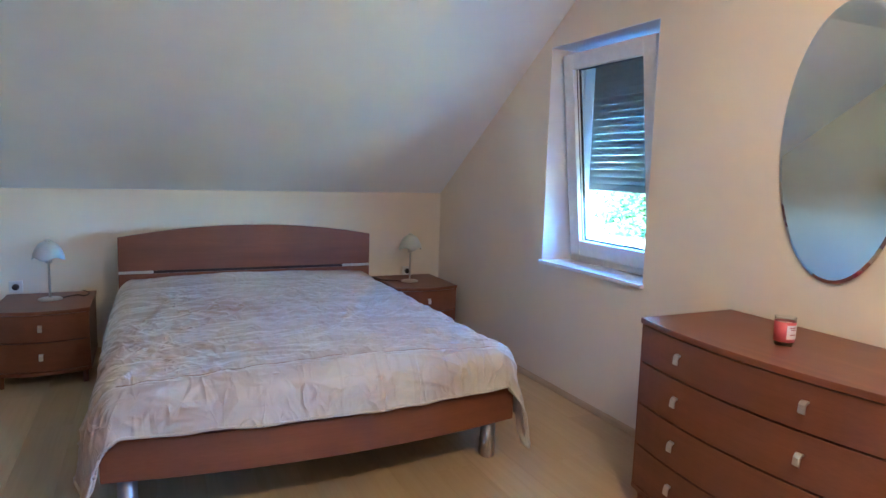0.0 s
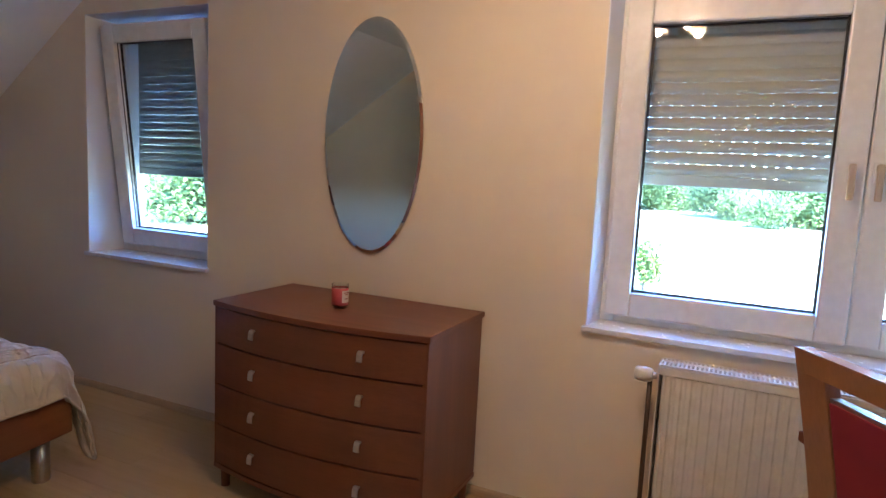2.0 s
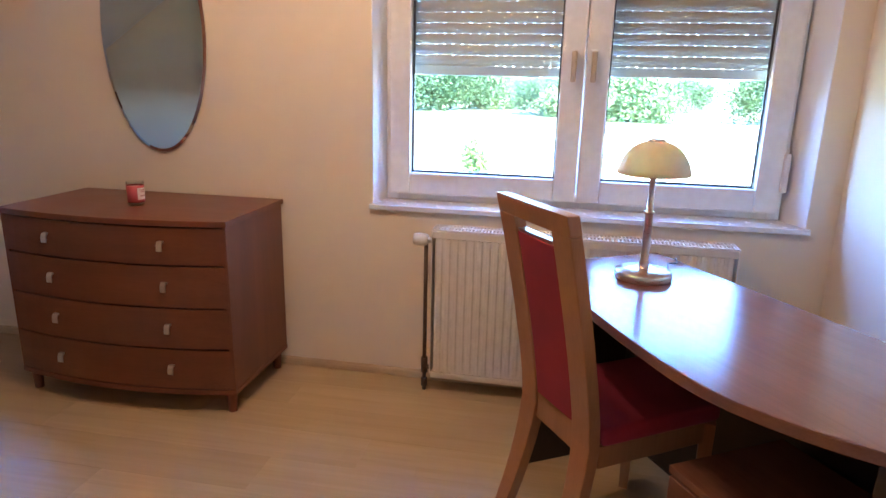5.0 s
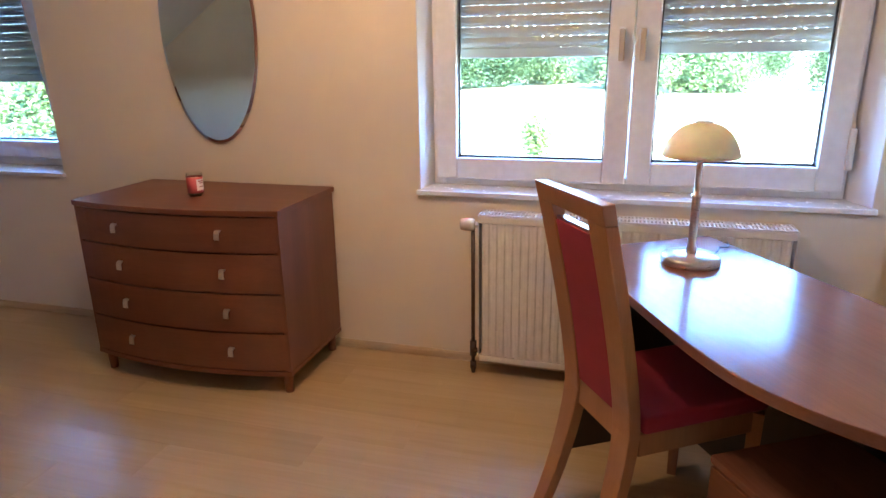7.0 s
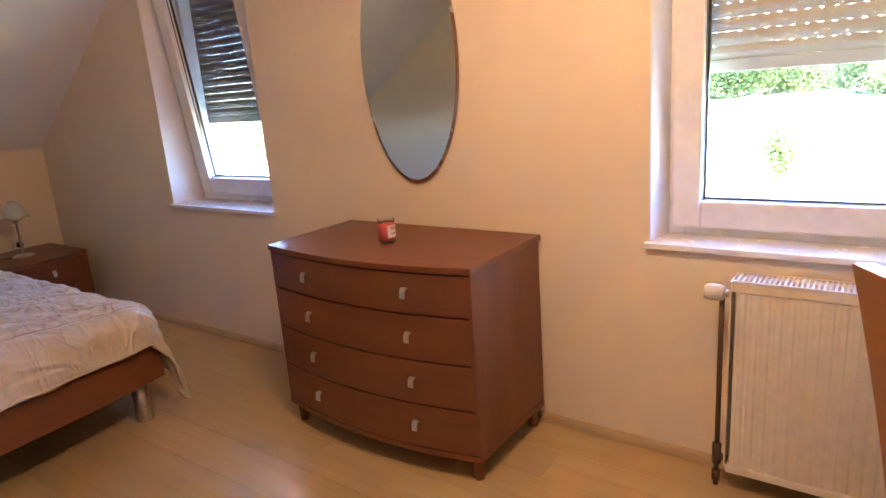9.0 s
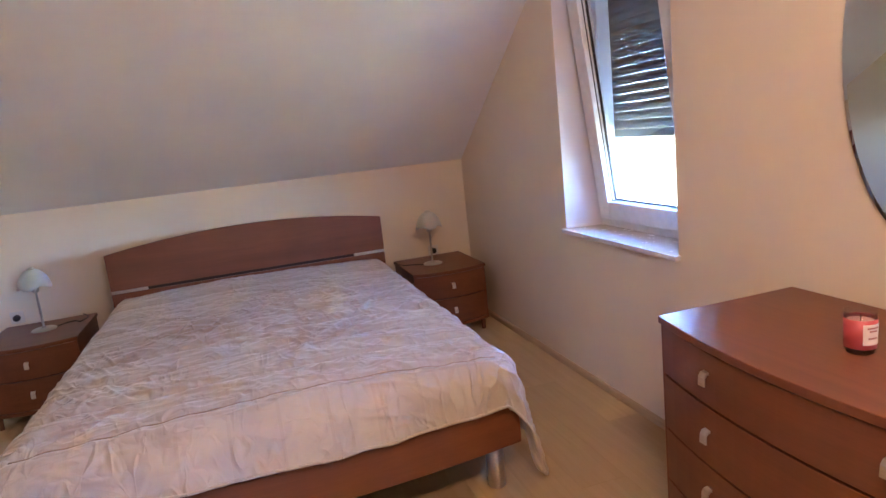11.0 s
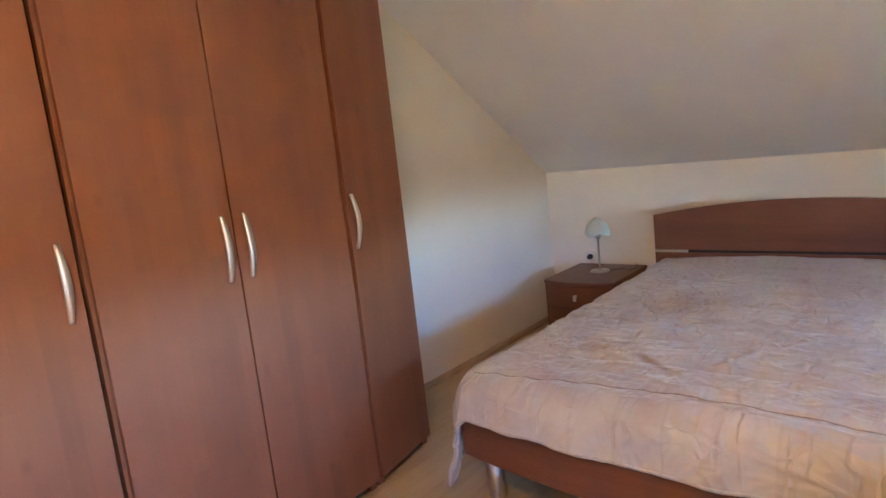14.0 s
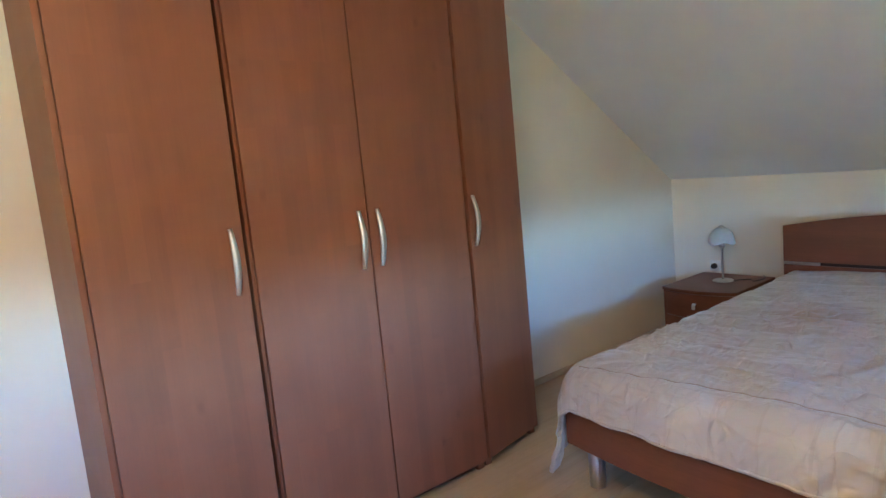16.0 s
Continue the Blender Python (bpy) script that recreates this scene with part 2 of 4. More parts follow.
for key, value in (("Scale", 1.0), ("Mortar Size", 0.0006), ("Brick Width", 0.42), ("Row Height", 0.0647), ("Bias", 0.0)):
    strips.inputs[key].default_value = value
strips.inputs["Color1"].default_value = (1.03, 1.02, 1.0, 1)
strips.inputs["Color2"].default_value = (0.88, 0.85, 0.80, 1)
strips.inputs["Mortar"].default_value = (0.72, 0.66, 0.58, 1)
nt.links.new(shift.outputs[0], strips.inputs["Vector"])
tone = ramp(nt, grain, [(0.25, (0.47, 0.34, 0.185)), (0.5, (0.52, 0.385, 0.22)), (0.8, (0.56, 0.43, 0.26))])
hue = ramp(nt, info.outputs["Random"], [(0.0, (0.93, 0.91, 0.88)), (1.0, (1.04, 1.03, 1.02))])
nt.links.new(mixed(nt, mixed(nt, tone, strips.outputs[0], 0.28), hue, 1.0), b.inputs["Base Color"])
rough_from(nt, b, tex(nt, coords(nt, (1, 1, 1)), 3.0, 4), 0.24, 0.4)
bumped(nt, b, grain, 0.04, 0.001)

leaf_mats = []
for n, (dark, light) in enumerate((((0.030, 0.062, 0.026), (0.07, 0.125, 0.05)), ((0.05, 0.095, 0.035), (0.13, 0.19, 0.07)), ((0.06, 0.10, 0.025), (0.14, 0.19, 0.05)))):
    m, nt, b = shader("leaves_" + "abc"[n], 0.55)
    geo = nt.nodes.new("ShaderNodeNewGeometry")
    nt.links.new(ramp(nt, geo.outputs["Random Per Island"], [(0.0, dark), (1.0, light)]), b.inputs["Base Color"])
    b.inputs["Specular IOR Level"].default_value = 0.05
    leaf_mats.append(m)
grass = paint("dry_meadow", (0.27, 0.285, 0.12), 0.9, 0.3, 4.0, 0.2)


# ---- building blocks ----
def block(bm, x0, x1, y0, y1, z0, z1, bevel=0.0, segments=2):
    """A box between the given planes, with rounded edges if wanted."""
    r = bmesh.ops.create_cube(bm, size=1.0)
    for v in r["verts"]:
        v.co = Vector(((x0 + x1) / 2 + v.co.x * (x1 - x0), (y0 + y1) / 2 + v.co.y * (y1 - y0), (z0 + z1) / 2 + v.co.z * (z1 - z0)))
    if bevel:
        edges = {e for v in r["verts"] for e in v.link_edges}
        bmesh.ops.bevel(bm, geom=list(edges), offset=bevel, segments=segments, affect="EDGES", profile=0.6)
    return bm


def slab(bm, outline, z0, z1, bevel=0.0, axis="z"):
    """A flat outline pulled out along an axis; outline in the two other axes."""
    def at(p, h):
        return {"z": (p[0], p[1], h), "y": (p[0], h, p[1]), "x": (h, p[0], p[1])}[axis]
    low, high = [bm.verts.new(at(p, z0)) for p in outline], [bm.verts.new(at(p, z1)) for p in outline]
    faces = [bm.faces.new(low[::-1]), bm.faces.new(high)]
    n = len(outline)
    faces += [bm.faces.new((low[i], low[(i + 1) % n], high[(i + 1) % n], high[i])) for i in range(n)]
    bmesh.ops.recalc_face_normals(bm, faces=faces)
    if bevel:
        edges = list(set(faces[0].edges) | set(faces[1].edges))
        bmesh.ops.bevel(bm, geom=edges, offset=bevel, segments=2, affect="EDGES", profile=0.6)
    return bm


def turned(bm, profile, n=28, at=(0, 0)):
    """A body turned round the z axis from rows of radius and height."""
    rings = []
    for r, z in profile:
        if r < 1e-5:
            rings.append([bm.verts.new((at[0], at[1], z))])
        else:
            rings.append([bm.verts.new((at[0] + r * math.cos(2 * math.pi * k / n), at[1] + r * math.sin(2 * math.pi * k / n), z)) for k in range(n)])
    for a, c in zip(rings, rings[1:]):
        for k in range(n):
            p, q = a[k % len(a)], a[(k + 1) % len(a)]
            s, t = c[(k + 1) % len(c)], c[k % len(c)]
            face = [v for i, v in enumerate((p, q, s, t)) if v not in (p, q, s, t)[:i]]
            if len(face) > 2:
                bm.faces.new(face)
    bmesh.ops.recalc_face_normals(bm, faces=bm.faces[:])
    return bm


def tube(bm, points, radius, n=10, caps=True):
    """A round rod along points; radius a number or one for each point."""
    pts = [Vector(p) for p in points]
    rings = []
    for i, p in enumerate(pts):
        way = (pts[min(i + 1, len(pts) - 1)] - pts[max(i - 1, 0)]).normalized()
        side = way.cross(Vector((0, 0, 1)) if abs(way.z) < 0.9 else Vector((1, 0, 0))).normalized()
        up = side.cross(way)
        r = radius[i] if isinstance(radius, (list, tuple)) else radius
        rings.append([bm.verts.new(p + r * (math.cos(2 * math.pi * k / n) * side + math.sin(2 * math.pi * k / n) * up)) for k in range(n)])
    for a, c in zip(rings, rings[1:]):
        for k in range(n):
            bm.faces.new((a[k], a[(k + 1) % n], c[(k + 1) % n], c[k]))
    if caps:
        bm.faces.new(rings[0][::-1])
        bm.faces.new(rings[-1])
    bmesh.ops.recalc_face_normals(bm, faces=bm.faces[:])
    return bm


def mesh_of(name, bm, material, smooth=False):
    me = bpy.data.meshes.new(name)
    bm.to_mesh(me)
    bm.free()
    me.materials.append(material)
    if smooth:
        me.polygons.foreach_set("use_smooth", [True] * len(me.polygons))
        me.update()
    return me


def part(name, bm, material, parent, label="", smooth=False):
    ob = new(name, mesh_of(name, bm, material, smooth))
    ob.parent = parent
    return tagged(ob, label)


def thing(name, m, label, category, group=""):
    ob = new(name)
    ob.matrix_world = m
    return tagged(ob, label, category, group)


def structure(name, bm, material, label="", smooth=False):
    return tagged(new(name, mesh_of(name, bm, material, smooth)), label, kind="structure")


def bm_new():
    return bmesh.new()


# ---- the room ----
WEST, EAST, SOUTH, NORTH = -0.875, 2.60, -1.04, 5.35
KNEE, RISE, FLAT = 1.17, 0.665, 2.50
OUT = 2.98
W1 = (2.812, 3.745, 0.803, 2.150)   # y0, y1, z0, z1 of the small window's opening
W2 = (-0.936, 0.832, 0.7955, 2.135)  # the same of the wide window

bm = bm_new()
ys = [SOUTH - 0.25, W2[0], W2[1], W1[0], W1[1], NORTH + 0.3]
for i in range(5):
    hole = {1: W2, 3: W1}.get(i)
    if hole:
        block(bm, EAST, OUT, ys[i], ys[i + 1], -0.25, hole[2])
        block(bm, EAST, OUT, ys[i], ys[i + 1], hole[3], 3.0)
    else:
        block(bm, EAST, OUT, ys[i], ys[i + 1], -0.25, 3.0)
bmesh.ops.remove_doubles(bm, verts=bm.verts[:], dist=1e-5)
structure("wall_east", bm, wall_paint, "cream painted outer wall with two window openings")
structure("wall_west", block(bm_new(), WEST - 0.2, WEST, SOUTH - 0.25, NORTH + 0.3, -0.25, 3.0), wall_paint, "cream painted gable wall")
structure("wall_south", block(bm_new(), WEST, EAST, SOUTH - 0.25, SOUTH, -0.25, 3.0), wall_paint, "cream painted wall beside the desk")
structure("wall_north", block(bm_new(), WEST, EAST, NORTH, NORTH + 0.3, -0.25, KNEE + 0.1), wall_paint, "low cream knee wall behind the bed")
y_flat = NORTH - (FLAT - KNEE) / RISE
structure("ceiling_slope", slab(bm_new(), [(NORTH + 0.002, KNEE), (NORTH + 0.3, KNEE - 0.05), (NORTH + 0.3, KNEE + 0.15), (y_flat, FLAT + 0.25), (y_flat, FLAT)], WEST, EAST, axis="x"), ceiling_paint, "matt white sloping attic ceiling")
structure("ceiling_flat", block(bm_new(), WEST, EAST, SOUTH, y_flat, FLAT, FLAT + 0.25), ceiling_paint, "matt white flat ceiling")
floor = structure("floor", block(bm_new(), WEST, EAST, SOUTH, NORTH, -0.25, -0.012), skirting_wood, "pale beech laminate floor in staggered boards")


def skirting(x0, y0, x1, y1, nx, ny):
    """A moulded strip along a wall from one end to the other; nx, ny point into the room."""
    prof = [(0.0, 0.0), (0.016, 0.0), (0.016, 0.012), (0.012, 0.028), (0.006, 0.036), (0.0, 0.038)]
    bm = bm_new()
    a = [bm.verts.new((x0 + nx * d, y0 + ny * d, h)) for d, h in prof]
    c = [bm.verts.new((x1 + nx * d, y1 + ny * d, h)) for d, h in prof]
    for i in range(len(prof) - 1):
        bm.faces.new((a[i], a[i + 1], c[i + 1], c[i]))
    bm.faces.new(a), bm.faces.new(c[::-1])
    bmesh.ops.recalc_face_normals(bm, faces=bm.faces[:])
    return structure("baseboard", bm, skirting_wood, "narrow pale wooden baseboard along the wall")


skirting(EAST, SOUTH + 0.017, EAST, NORTH - 0.017, -1, 0)
skirting(WEST, SOUTH + 0.017, WEST, NORTH - 0.017, 1, 0)
skirting(WEST, NORTH, EAST, NORTH, 0, -1)
skirting(WEST, SOUTH, EAST, SOUTH, 0, 1)


# ---- windows ----
# how far the plaster narrows towards the frame at each side
SPLAY_1, SPLAY_2 = (0.045, 0.045), (0.060, 0.026)
RING = 0.096  # width of a leaf's profile
FX, FX_DEEP = 2.745, 2.795  # inner faces of the wide and of the small window's frame


def frame_ring(bm, x0, x1, y0, y1, z0, z1, w, bevel=0.004):
    block(bm, x0, x1, y0, y0 + w, z0, z1, bevel)
    block(bm, x0, x1, y1 - w, y1, z0, z1, bevel)
    block(bm, x0, x1, y0 + w, y1 - w, z0, z0 + w, bevel)
    block(bm, x0, x1, y0 + w, y1 - w, z1 - w, z1, bevel)
    return bm


def sill(name, opening, fx):
    y0, y1, z0, _ = opening
    bm = bm_new()
    block(bm, EAST - 0.025, EAST + 0.002, y0 - 0.010, y1 + 0.010, z0 - 0.008, z0 + 0.014, 0.004)
    block(bm, EAST, fx + 0.02, y0 + 0.0005, y1 - 0.0005, z0 - 0.005, z0 + 0.0135)
    return bm


def lining(opening, fx, splay):
    """White plaster on the sides and head of an opening."""
    y0, y1, z0, z1 = opening
    bm = bm_new()
    a, c = EAST + 0.001, fx + 0.03
    slab(bm, [(a, y0), (a, y0 + 0.004), (c, y0 + splay[0] + 0.004), (c, y0)], z0 + 0.0135, z1)
    slab(bm, [(a, y1), (a, y1 - 0.004), (c, y1 - splay[1] - 0.004), (c, y1)], z0 + 0.0135, z1)
    slab(bm, [(a, z1), (a, z1 - 0.004), (c, z1 - 0.02), (c, z1)], y0 + 0.003, y1 - 0.003, axis="y")
    return bm


def sash(parent, y0, y1, z0, z1, at=None):
    """A window leaf in the plane x = 0 of its own pose: frame, gasket, pane, bead."""
    leaf = part("sash", frame_ring(bm_new(), -0.028, 0.05, y0, y1, z0, z1, RING, 0.008), upvc, parent)
    if at is not None:
        leaf.matrix_basis = at
    g = RING - 0.005
    part("gasket", frame_ring(bm_new(), -0.002, 0.004, y0 + g, y1 - g, z0 + g, z1 - g, 0.0065, 0.0), gasket, leaf, "black rubber gasket")
    pane = part("pane", block(bm_new(), 0.012, 0.016, y0 + g, y1 - g, z0 + g, z1 - g), window_glass, leaf, "clear double glazing")
    pane.visible_shadow = False
    part("spacer", frame_ring(bm_new(), 0.0165, 0.028, y0 + g, y1 - g, z0 + g, z1 - g, 0.012, 0.0), gasket, leaf, "dark glazing spacer bar")
    pane = part("pane", block(bm_new(), 0.030, 0.034, y0 + g, y1 - g, z0 + g, z1 - g), window_glass, leaf, "clear double glazing")
    pane.visible_shadow = False
    return leaf


def handle_bar(parent, y, z, x=FX - 0.03):
    h = part("handle", block(bm_new(), x - 0.006, x + 0.003, y - 0.015, y + 0.015, z - 0.035, z + 0.035, 0.005), upvc, parent, "white window handle")
    bm = bm_new()
    block(bm, x - 0.040, x - 0.005, y - 0.010, y + 0.010, z + 0.005, z + 0.027, 0.006)
    block(bm, x - 0.046, x - 0.032, y - 0.011, y + 0.011, z - 0.095, z + 0.028, 0.006)
    part("lever", bm, lever_reflecting, h, "white lever, beige reflection painted into its colour")
    return h


def window(name, opening, label, splay, fx=FX):
    y0, y1, z0, z1 = opening
    w = tagged(new(name, mesh_of(name, lining(opening, fx, splay), reveal_white)), label, kind="structure")
    part("sill", sill(name, opening, fx), sill_white, w, "white window sill board")
    part("window_frame", frame_ring(bm_new(), fx, fx + 0.075, y0 + splay[0], y1 - splay[1], z0 + 0.014, z1 - 0.003, 0.054, 0.005), upvc, w)
    bm = bm_new()
    block(bm, OUT - 0.16, OUT + 0.05, y0, y1, z0 - 0.02, z0 + 0.01, 0.003)
    part("outer_sill", bm, outer_grey, w, "grey metal outer sill")
    return w


win1 = window("window_1", W1, "narrow white window tilted open, grey shutter half down", SPLAY_1, FX_DEEP)
lean = 6.3
sash(win1, W1[0] + SPLAY_1[0] + 0.015, W1[1] - SPLAY_1[1] - 0.035, 0.0, 1.24, pose(FX_DEEP - 0.002, 0, W1[2] + 0.06, 0, -lean, 0))
win2 = window("window_2", W2, "wide white two-leaf window, grey shutters half down", SPLAY_2)
mid = -0.044
sash(win2, mid + 0.002, W2[1] - SPLAY_2[1] - 0.018, 0.0, 1.2185, pose(FX - 0.002, 0, W2[2] + 0.045))
sash(win2, W2[0] + SPLAY_2[0] + 0.018, mid - 0.002, 0.0, 1.2185, pose(FX - 0.002, 0, W2[2] + 0.045))
handle_bar(win2, mid + 0.047, 1.440)
handle_bar(win2, mid - 0.033, 1.440)
bm = bm_new()
block(bm, FX - 0.05, FX - 0.001, W2[0] + 0.062, W2[0] + 0.086, 0.93, 1.09, 0.007)
block(bm, FX - 0.03, FX - 0.006, W2[0] + 0.067, W2[0] + 0.081, 1.08, 1.115, 0.004)
part("strap_winder", bm, white_plastic, win2, "white shutter strap winder")


def slat_mesh(width, pitch, paint_mat, hook, solid):
    """One shutter slat: a bowed lamella with a pierced hook strip along its foot."""
    bm = bm_new()
    arc = [(0.0045 * math.sin(math.pi * k / 6), hook + (pitch - hook) * k / 6) for k in range(7)]
    slab(bm, [(-x, z) for x, z in arc] + [(-x + 0.007, z) for x, z in arc[::-1]], -width / 2, width / 2, axis="y")
    n = int(width / 0.0375)
    step = width / n
    for k in range(n + 1):
        a, c = max(-width / 2, -width / 2 + (k - solid) * step), min(width / 2, -width / 2 + (k + solid) * step)
        slab(bm, [(0.003, -0.001), (0.005, -0.001), (0.005, hook + 0.001), (0.003, hook + 0.001)], a, c, axis="y")
    return mesh_of("slat", bm, paint_mat)


def shutter(y0, y1, z_low, z_high, label, paint_mat=shutter_grey, hook=0.0011, solid=0.35, fx=FX):
    pitch, x = 0.0452, fx + 0.12
    top = thing("roller_shutter", pose(x, (y0 + y1) / 2, z_low), label, "roller shutter", "window shutters")
    w = y1 - y0
    me = slat_mesh(w, pitch, paint_mat, hook, solid)
    bm = block(bm_new(), -0.006, 0.010, -w / 2, w / 2, 0.0, 0.042, 0.004)
    block(bm, -0.009, -0.005, -w / 2, w / 2, 0.002, 0.010)
    part("bottom_bar", bm, paint_mat, top, "grey bottom rail")
    for k in range(int((z_high - z_low - 0.042) / pitch) + 1):
        ob = new("slat", me)
        ob.parent, ob.location = top, (0, 0, 0.042 + k * pitch)
    for s in (-1, 1):
        part("guide_rail", block(bm_new(), -0.016, 0.022, s * (w / 2 + 0.012) - 0.012, s * (w / 2 + 0.012) + 0.012, -(z_low - W2[2]) + 0.012, z_high - z_low, 0.002), shutter_grey, top)
    return top


shutter(0.005, W2[1] - 0.040, 1.364, 2.13, "grey slatted roller shutter lowered halfway over window")
shutter(W2[0] + 0.040, -0.048, 1.370, 2.13, "grey slatted roller shutter lowered halfway over window")
# the slats here wear the darkened grey in place of dimmer light
shutter(W1[0] + 0.030, W1[1] - 0.030, 1.272, 2.14, "grey slatted roller shutter lowered two thirds, shade painted into its slats", shutter_shaded, 0.0014, 0.34, FX_DEEP)


# ---- chests of drawers ----
def arc_front(w, bulge, y, n=14, inset=0.0):
    """Points of a bowed front from one end to the other, bowed towards -y."""
    half = w / 2 - inset
    return [(half * (2 * k / n - 1), y - bulge * (1 - (2 * k / n - 1) ** 2)) for k in range(n + 1)]


def tab_handle(parent, x, y, z, s=1.0):
    bm = bm_new()
    prof = [(y + 0.004, z + 0.026 * s), (y - 0.010, z + 0.024 * s), (y - 0.017, z + 0.010 * s), (y - 0.019, z - 0.022 * s), (y - 0.015, z - 0.026 * s), (y - 0.013, z - 0.020 * s), (y - 0.012, z + 0.006 * s), (y - 0.006, z + 0.016 * s), (y + 0.004, z + 0.016 * s)]
    slab(bm, prof, x - 0.015 * s, x + 0.015 * s, 0.0012, axis="x")
    part("handle", bm, pale_nickel, parent, "brushed metal tab handle")


def chest(name, m, w, d, h, bulge, splits, handles, foot_h, foot_r, label, category, hs=1.0, group=""):
    """Bow-fronted chest of drawers, its front towards -y, base at the origin; splits: heights of the drawer joints from the foot up."""
    top = thing(name, m, label, category, group)
    t, f = 0.018, -d / 2
    bm = bm_new()
    z0, z1 = splits[0], splits[-1]
    block(bm, -w / 2 + 0.006, -w / 2 + 0.006 + t, f + 0.004, d / 2 - 0.01, z0, z1, 0.0015)
    block(bm, w / 2 - 0.006 - t, w / 2 - 0.006, f + 0.004, d / 2 - 0.01, z0, z1, 0.0015)
    block(bm, -w / 2 + 0.006 + t, w / 2 - 0.006 - t, d / 2 - 0.02, d / 2 - 0.012, z0, z1)
    part("body", bm, cherry_z, top)
    bm = slab(bm_new(), arc_front(w, bulge, f) + [(w / 2, d / 2), (-w / 2, d / 2)], z1 + 0.001, h, 0.003)
    part("top_board", bm, cherry_x, top)
    bm = slab(bm_new(), arc_front(w, bulge, f + 0.004, inset=0.003) + [(w / 2 - 0.003, d / 2 - 0.012), (-w / 2 + 0.003, d / 2 - 0.012)], z0 - 0.022, z0 - 0.001, 0.002)
    part("bottom_board", bm, cherry_x, top)
    back = slab(bm_new(), arc_front(w - 0.06, bulge, f + 0.03) + [(w / 2 - 0.03, d / 2 - 0.03), (-w / 2 + 0.03, d / 2 - 0.03)], z0 + 0.002, z1 - 0.002)
    part("drawer_box", back, dark_gap, top)
    for a, c in zip(splits, splits[1:]):
        outer = arc_front(w, bulge, f + 0.006, inset=0.005)
        inner = [(x, y + 0.018) for x, y in outer[::-1]]
        drawer = part("drawer_front", slab(bm_new(), outer + inner, a + 0.0035, c - 0.0035, 0.002), cherry_x, top)
        for x in handles:
            y = f + 0.006 - bulge * (1 - (x / (w / 2)) ** 2)
            tab_handle(drawer, x, y, (a + c) / 2 + 0.002, hs)
    for sx in (-1, 1):
        for y in (f + 0.035, d / 2 - 0.05):
            x = sx * (w / 2 - 0.04)
            bm = bm_new()
            tube(bm, [(x, y, 0.0), (x, y, foot_h)], [foot_r * 0.8, foot_r], 12)
            part("foot", bm, cherry_z, top)
    return top


dresser = chest("chest_of_drawers", pose(2.336, 1.748, 0, 0, 0, -90), 1.0, 0.505, 0.807, 0.062, [0.11, 0.283, 0.455, 0.628, 0.783], (-0.25, 0.25), 0.09, 0.022,
                "cherry chest of four bow-fronted drawers below the mirror", "chest of drawers", 0.76)
NS = [0.105, 0.285, 0.452]
stand = chest("nightstand", pose(2.222, 5.010, 0), 0.52, 0.56, 0.475, 0.055, NS, (0.0,), 0.085, 0.017,
              "cherry two-drawer nightstand beside the bed", "nightstand", 0.78, "nightstands")
copy_thing(stand, pose(-0.315, 4.955, 0))


# ---- oval mirror ----
def oval(a, c, n=72):
    return [(a * math.cos(2 * math.pi * k / n), c * math.sin(2 * math.pi * k / n)) for k in range(n)]


mirror = thing("oval_mirror", pose(EAST - 0.002, 1.824, 1.51), "tall oval wall mirror hanging over the dresser", "mirror")
bm = bm_new()
rings = []
for dx, k in ((-0.004, 0.0), (-0.012, 0.0), (-0.0165, 0.014)):
    rings.append([bm.verts.new((dx, y, z)) for y, z in oval(0.253 - k, 0.515 - k)])
for a, c in zip(rings, rings[1:]):
    for k in range(72):
        bm.faces.new((a[k], a[(k + 1) % 72], c[(k + 1) % 72], c[k]))
bm.faces.new(rings[-1])
bm.faces.new(rings[0][::-1])
bmesh.ops.recalc_face_normals(bm, faces=bm.faces[:])
part("mirror_glass", bm, mirror_silver, mirror)
part("backing", slab(bm_new(), oval(0.247, 0.509), -0.0035, 0.0015, axis="x"), black_plastic, mirror, "dark backing board")


# ---- candle in a glass ----
candle = thing("jar_candle", pose(2.280, 1.760, 0.807) @ Matrix.Diagonal((0.80, 0.80, 1.0, 1.0)), "pink candle in a clear glass with red paper band", "candle")
turned_glass = turned(bm_new(), [(0.0, 0.0), (0.036, 0.0), (0.040, 0.004), (0.043, 0.10), (0.041, 0.10), (0.038, 0.012), (0.0, 0.010)], 32)
jar = part("glass_jar", turned_glass, window_glass, candle, "clear glass tumbler", True)
jar.visible_shadow = False
part("wax", turned(bm_new(), [(0.0, 0.0115), (0.0375, 0.013), (0.0400, 0.074), (0.036, 0.077), (0.0, 0.075)], 28), red_wax, candle, "pink wax", True)
part("wick", tube(bm_new(), [(0, 0, 0.075), (0.001, 0, 0.084), (0.003, 0.001, 0.090)], 0.0012, 6), wick, candle)
band = turned(bm_new(), [(0.0412, 0.014), (0.0417, 0.014), (0.0434, 0.084), (0.0429, 0.084)], 32)
part("paper_band", band, red_paper, candle, "red paper band", True)
bm = bm_new()
lab = []
for k in range(13):
    a = radians(228 + 75 * k / 12)
    lab.append([bm.verts.new((r * math.cos(a), r * math.sin(a), z)) for r, z in ((0.0432, 0.026), (0.0445, 0.075))])
for p, q in zip(lab, lab[1:]):
    bm.faces.new((p[0], q[0], q[1], p[1]))
paper = part("label", bm, label_paper, candle, "pale paper label")
bm = bm_new()
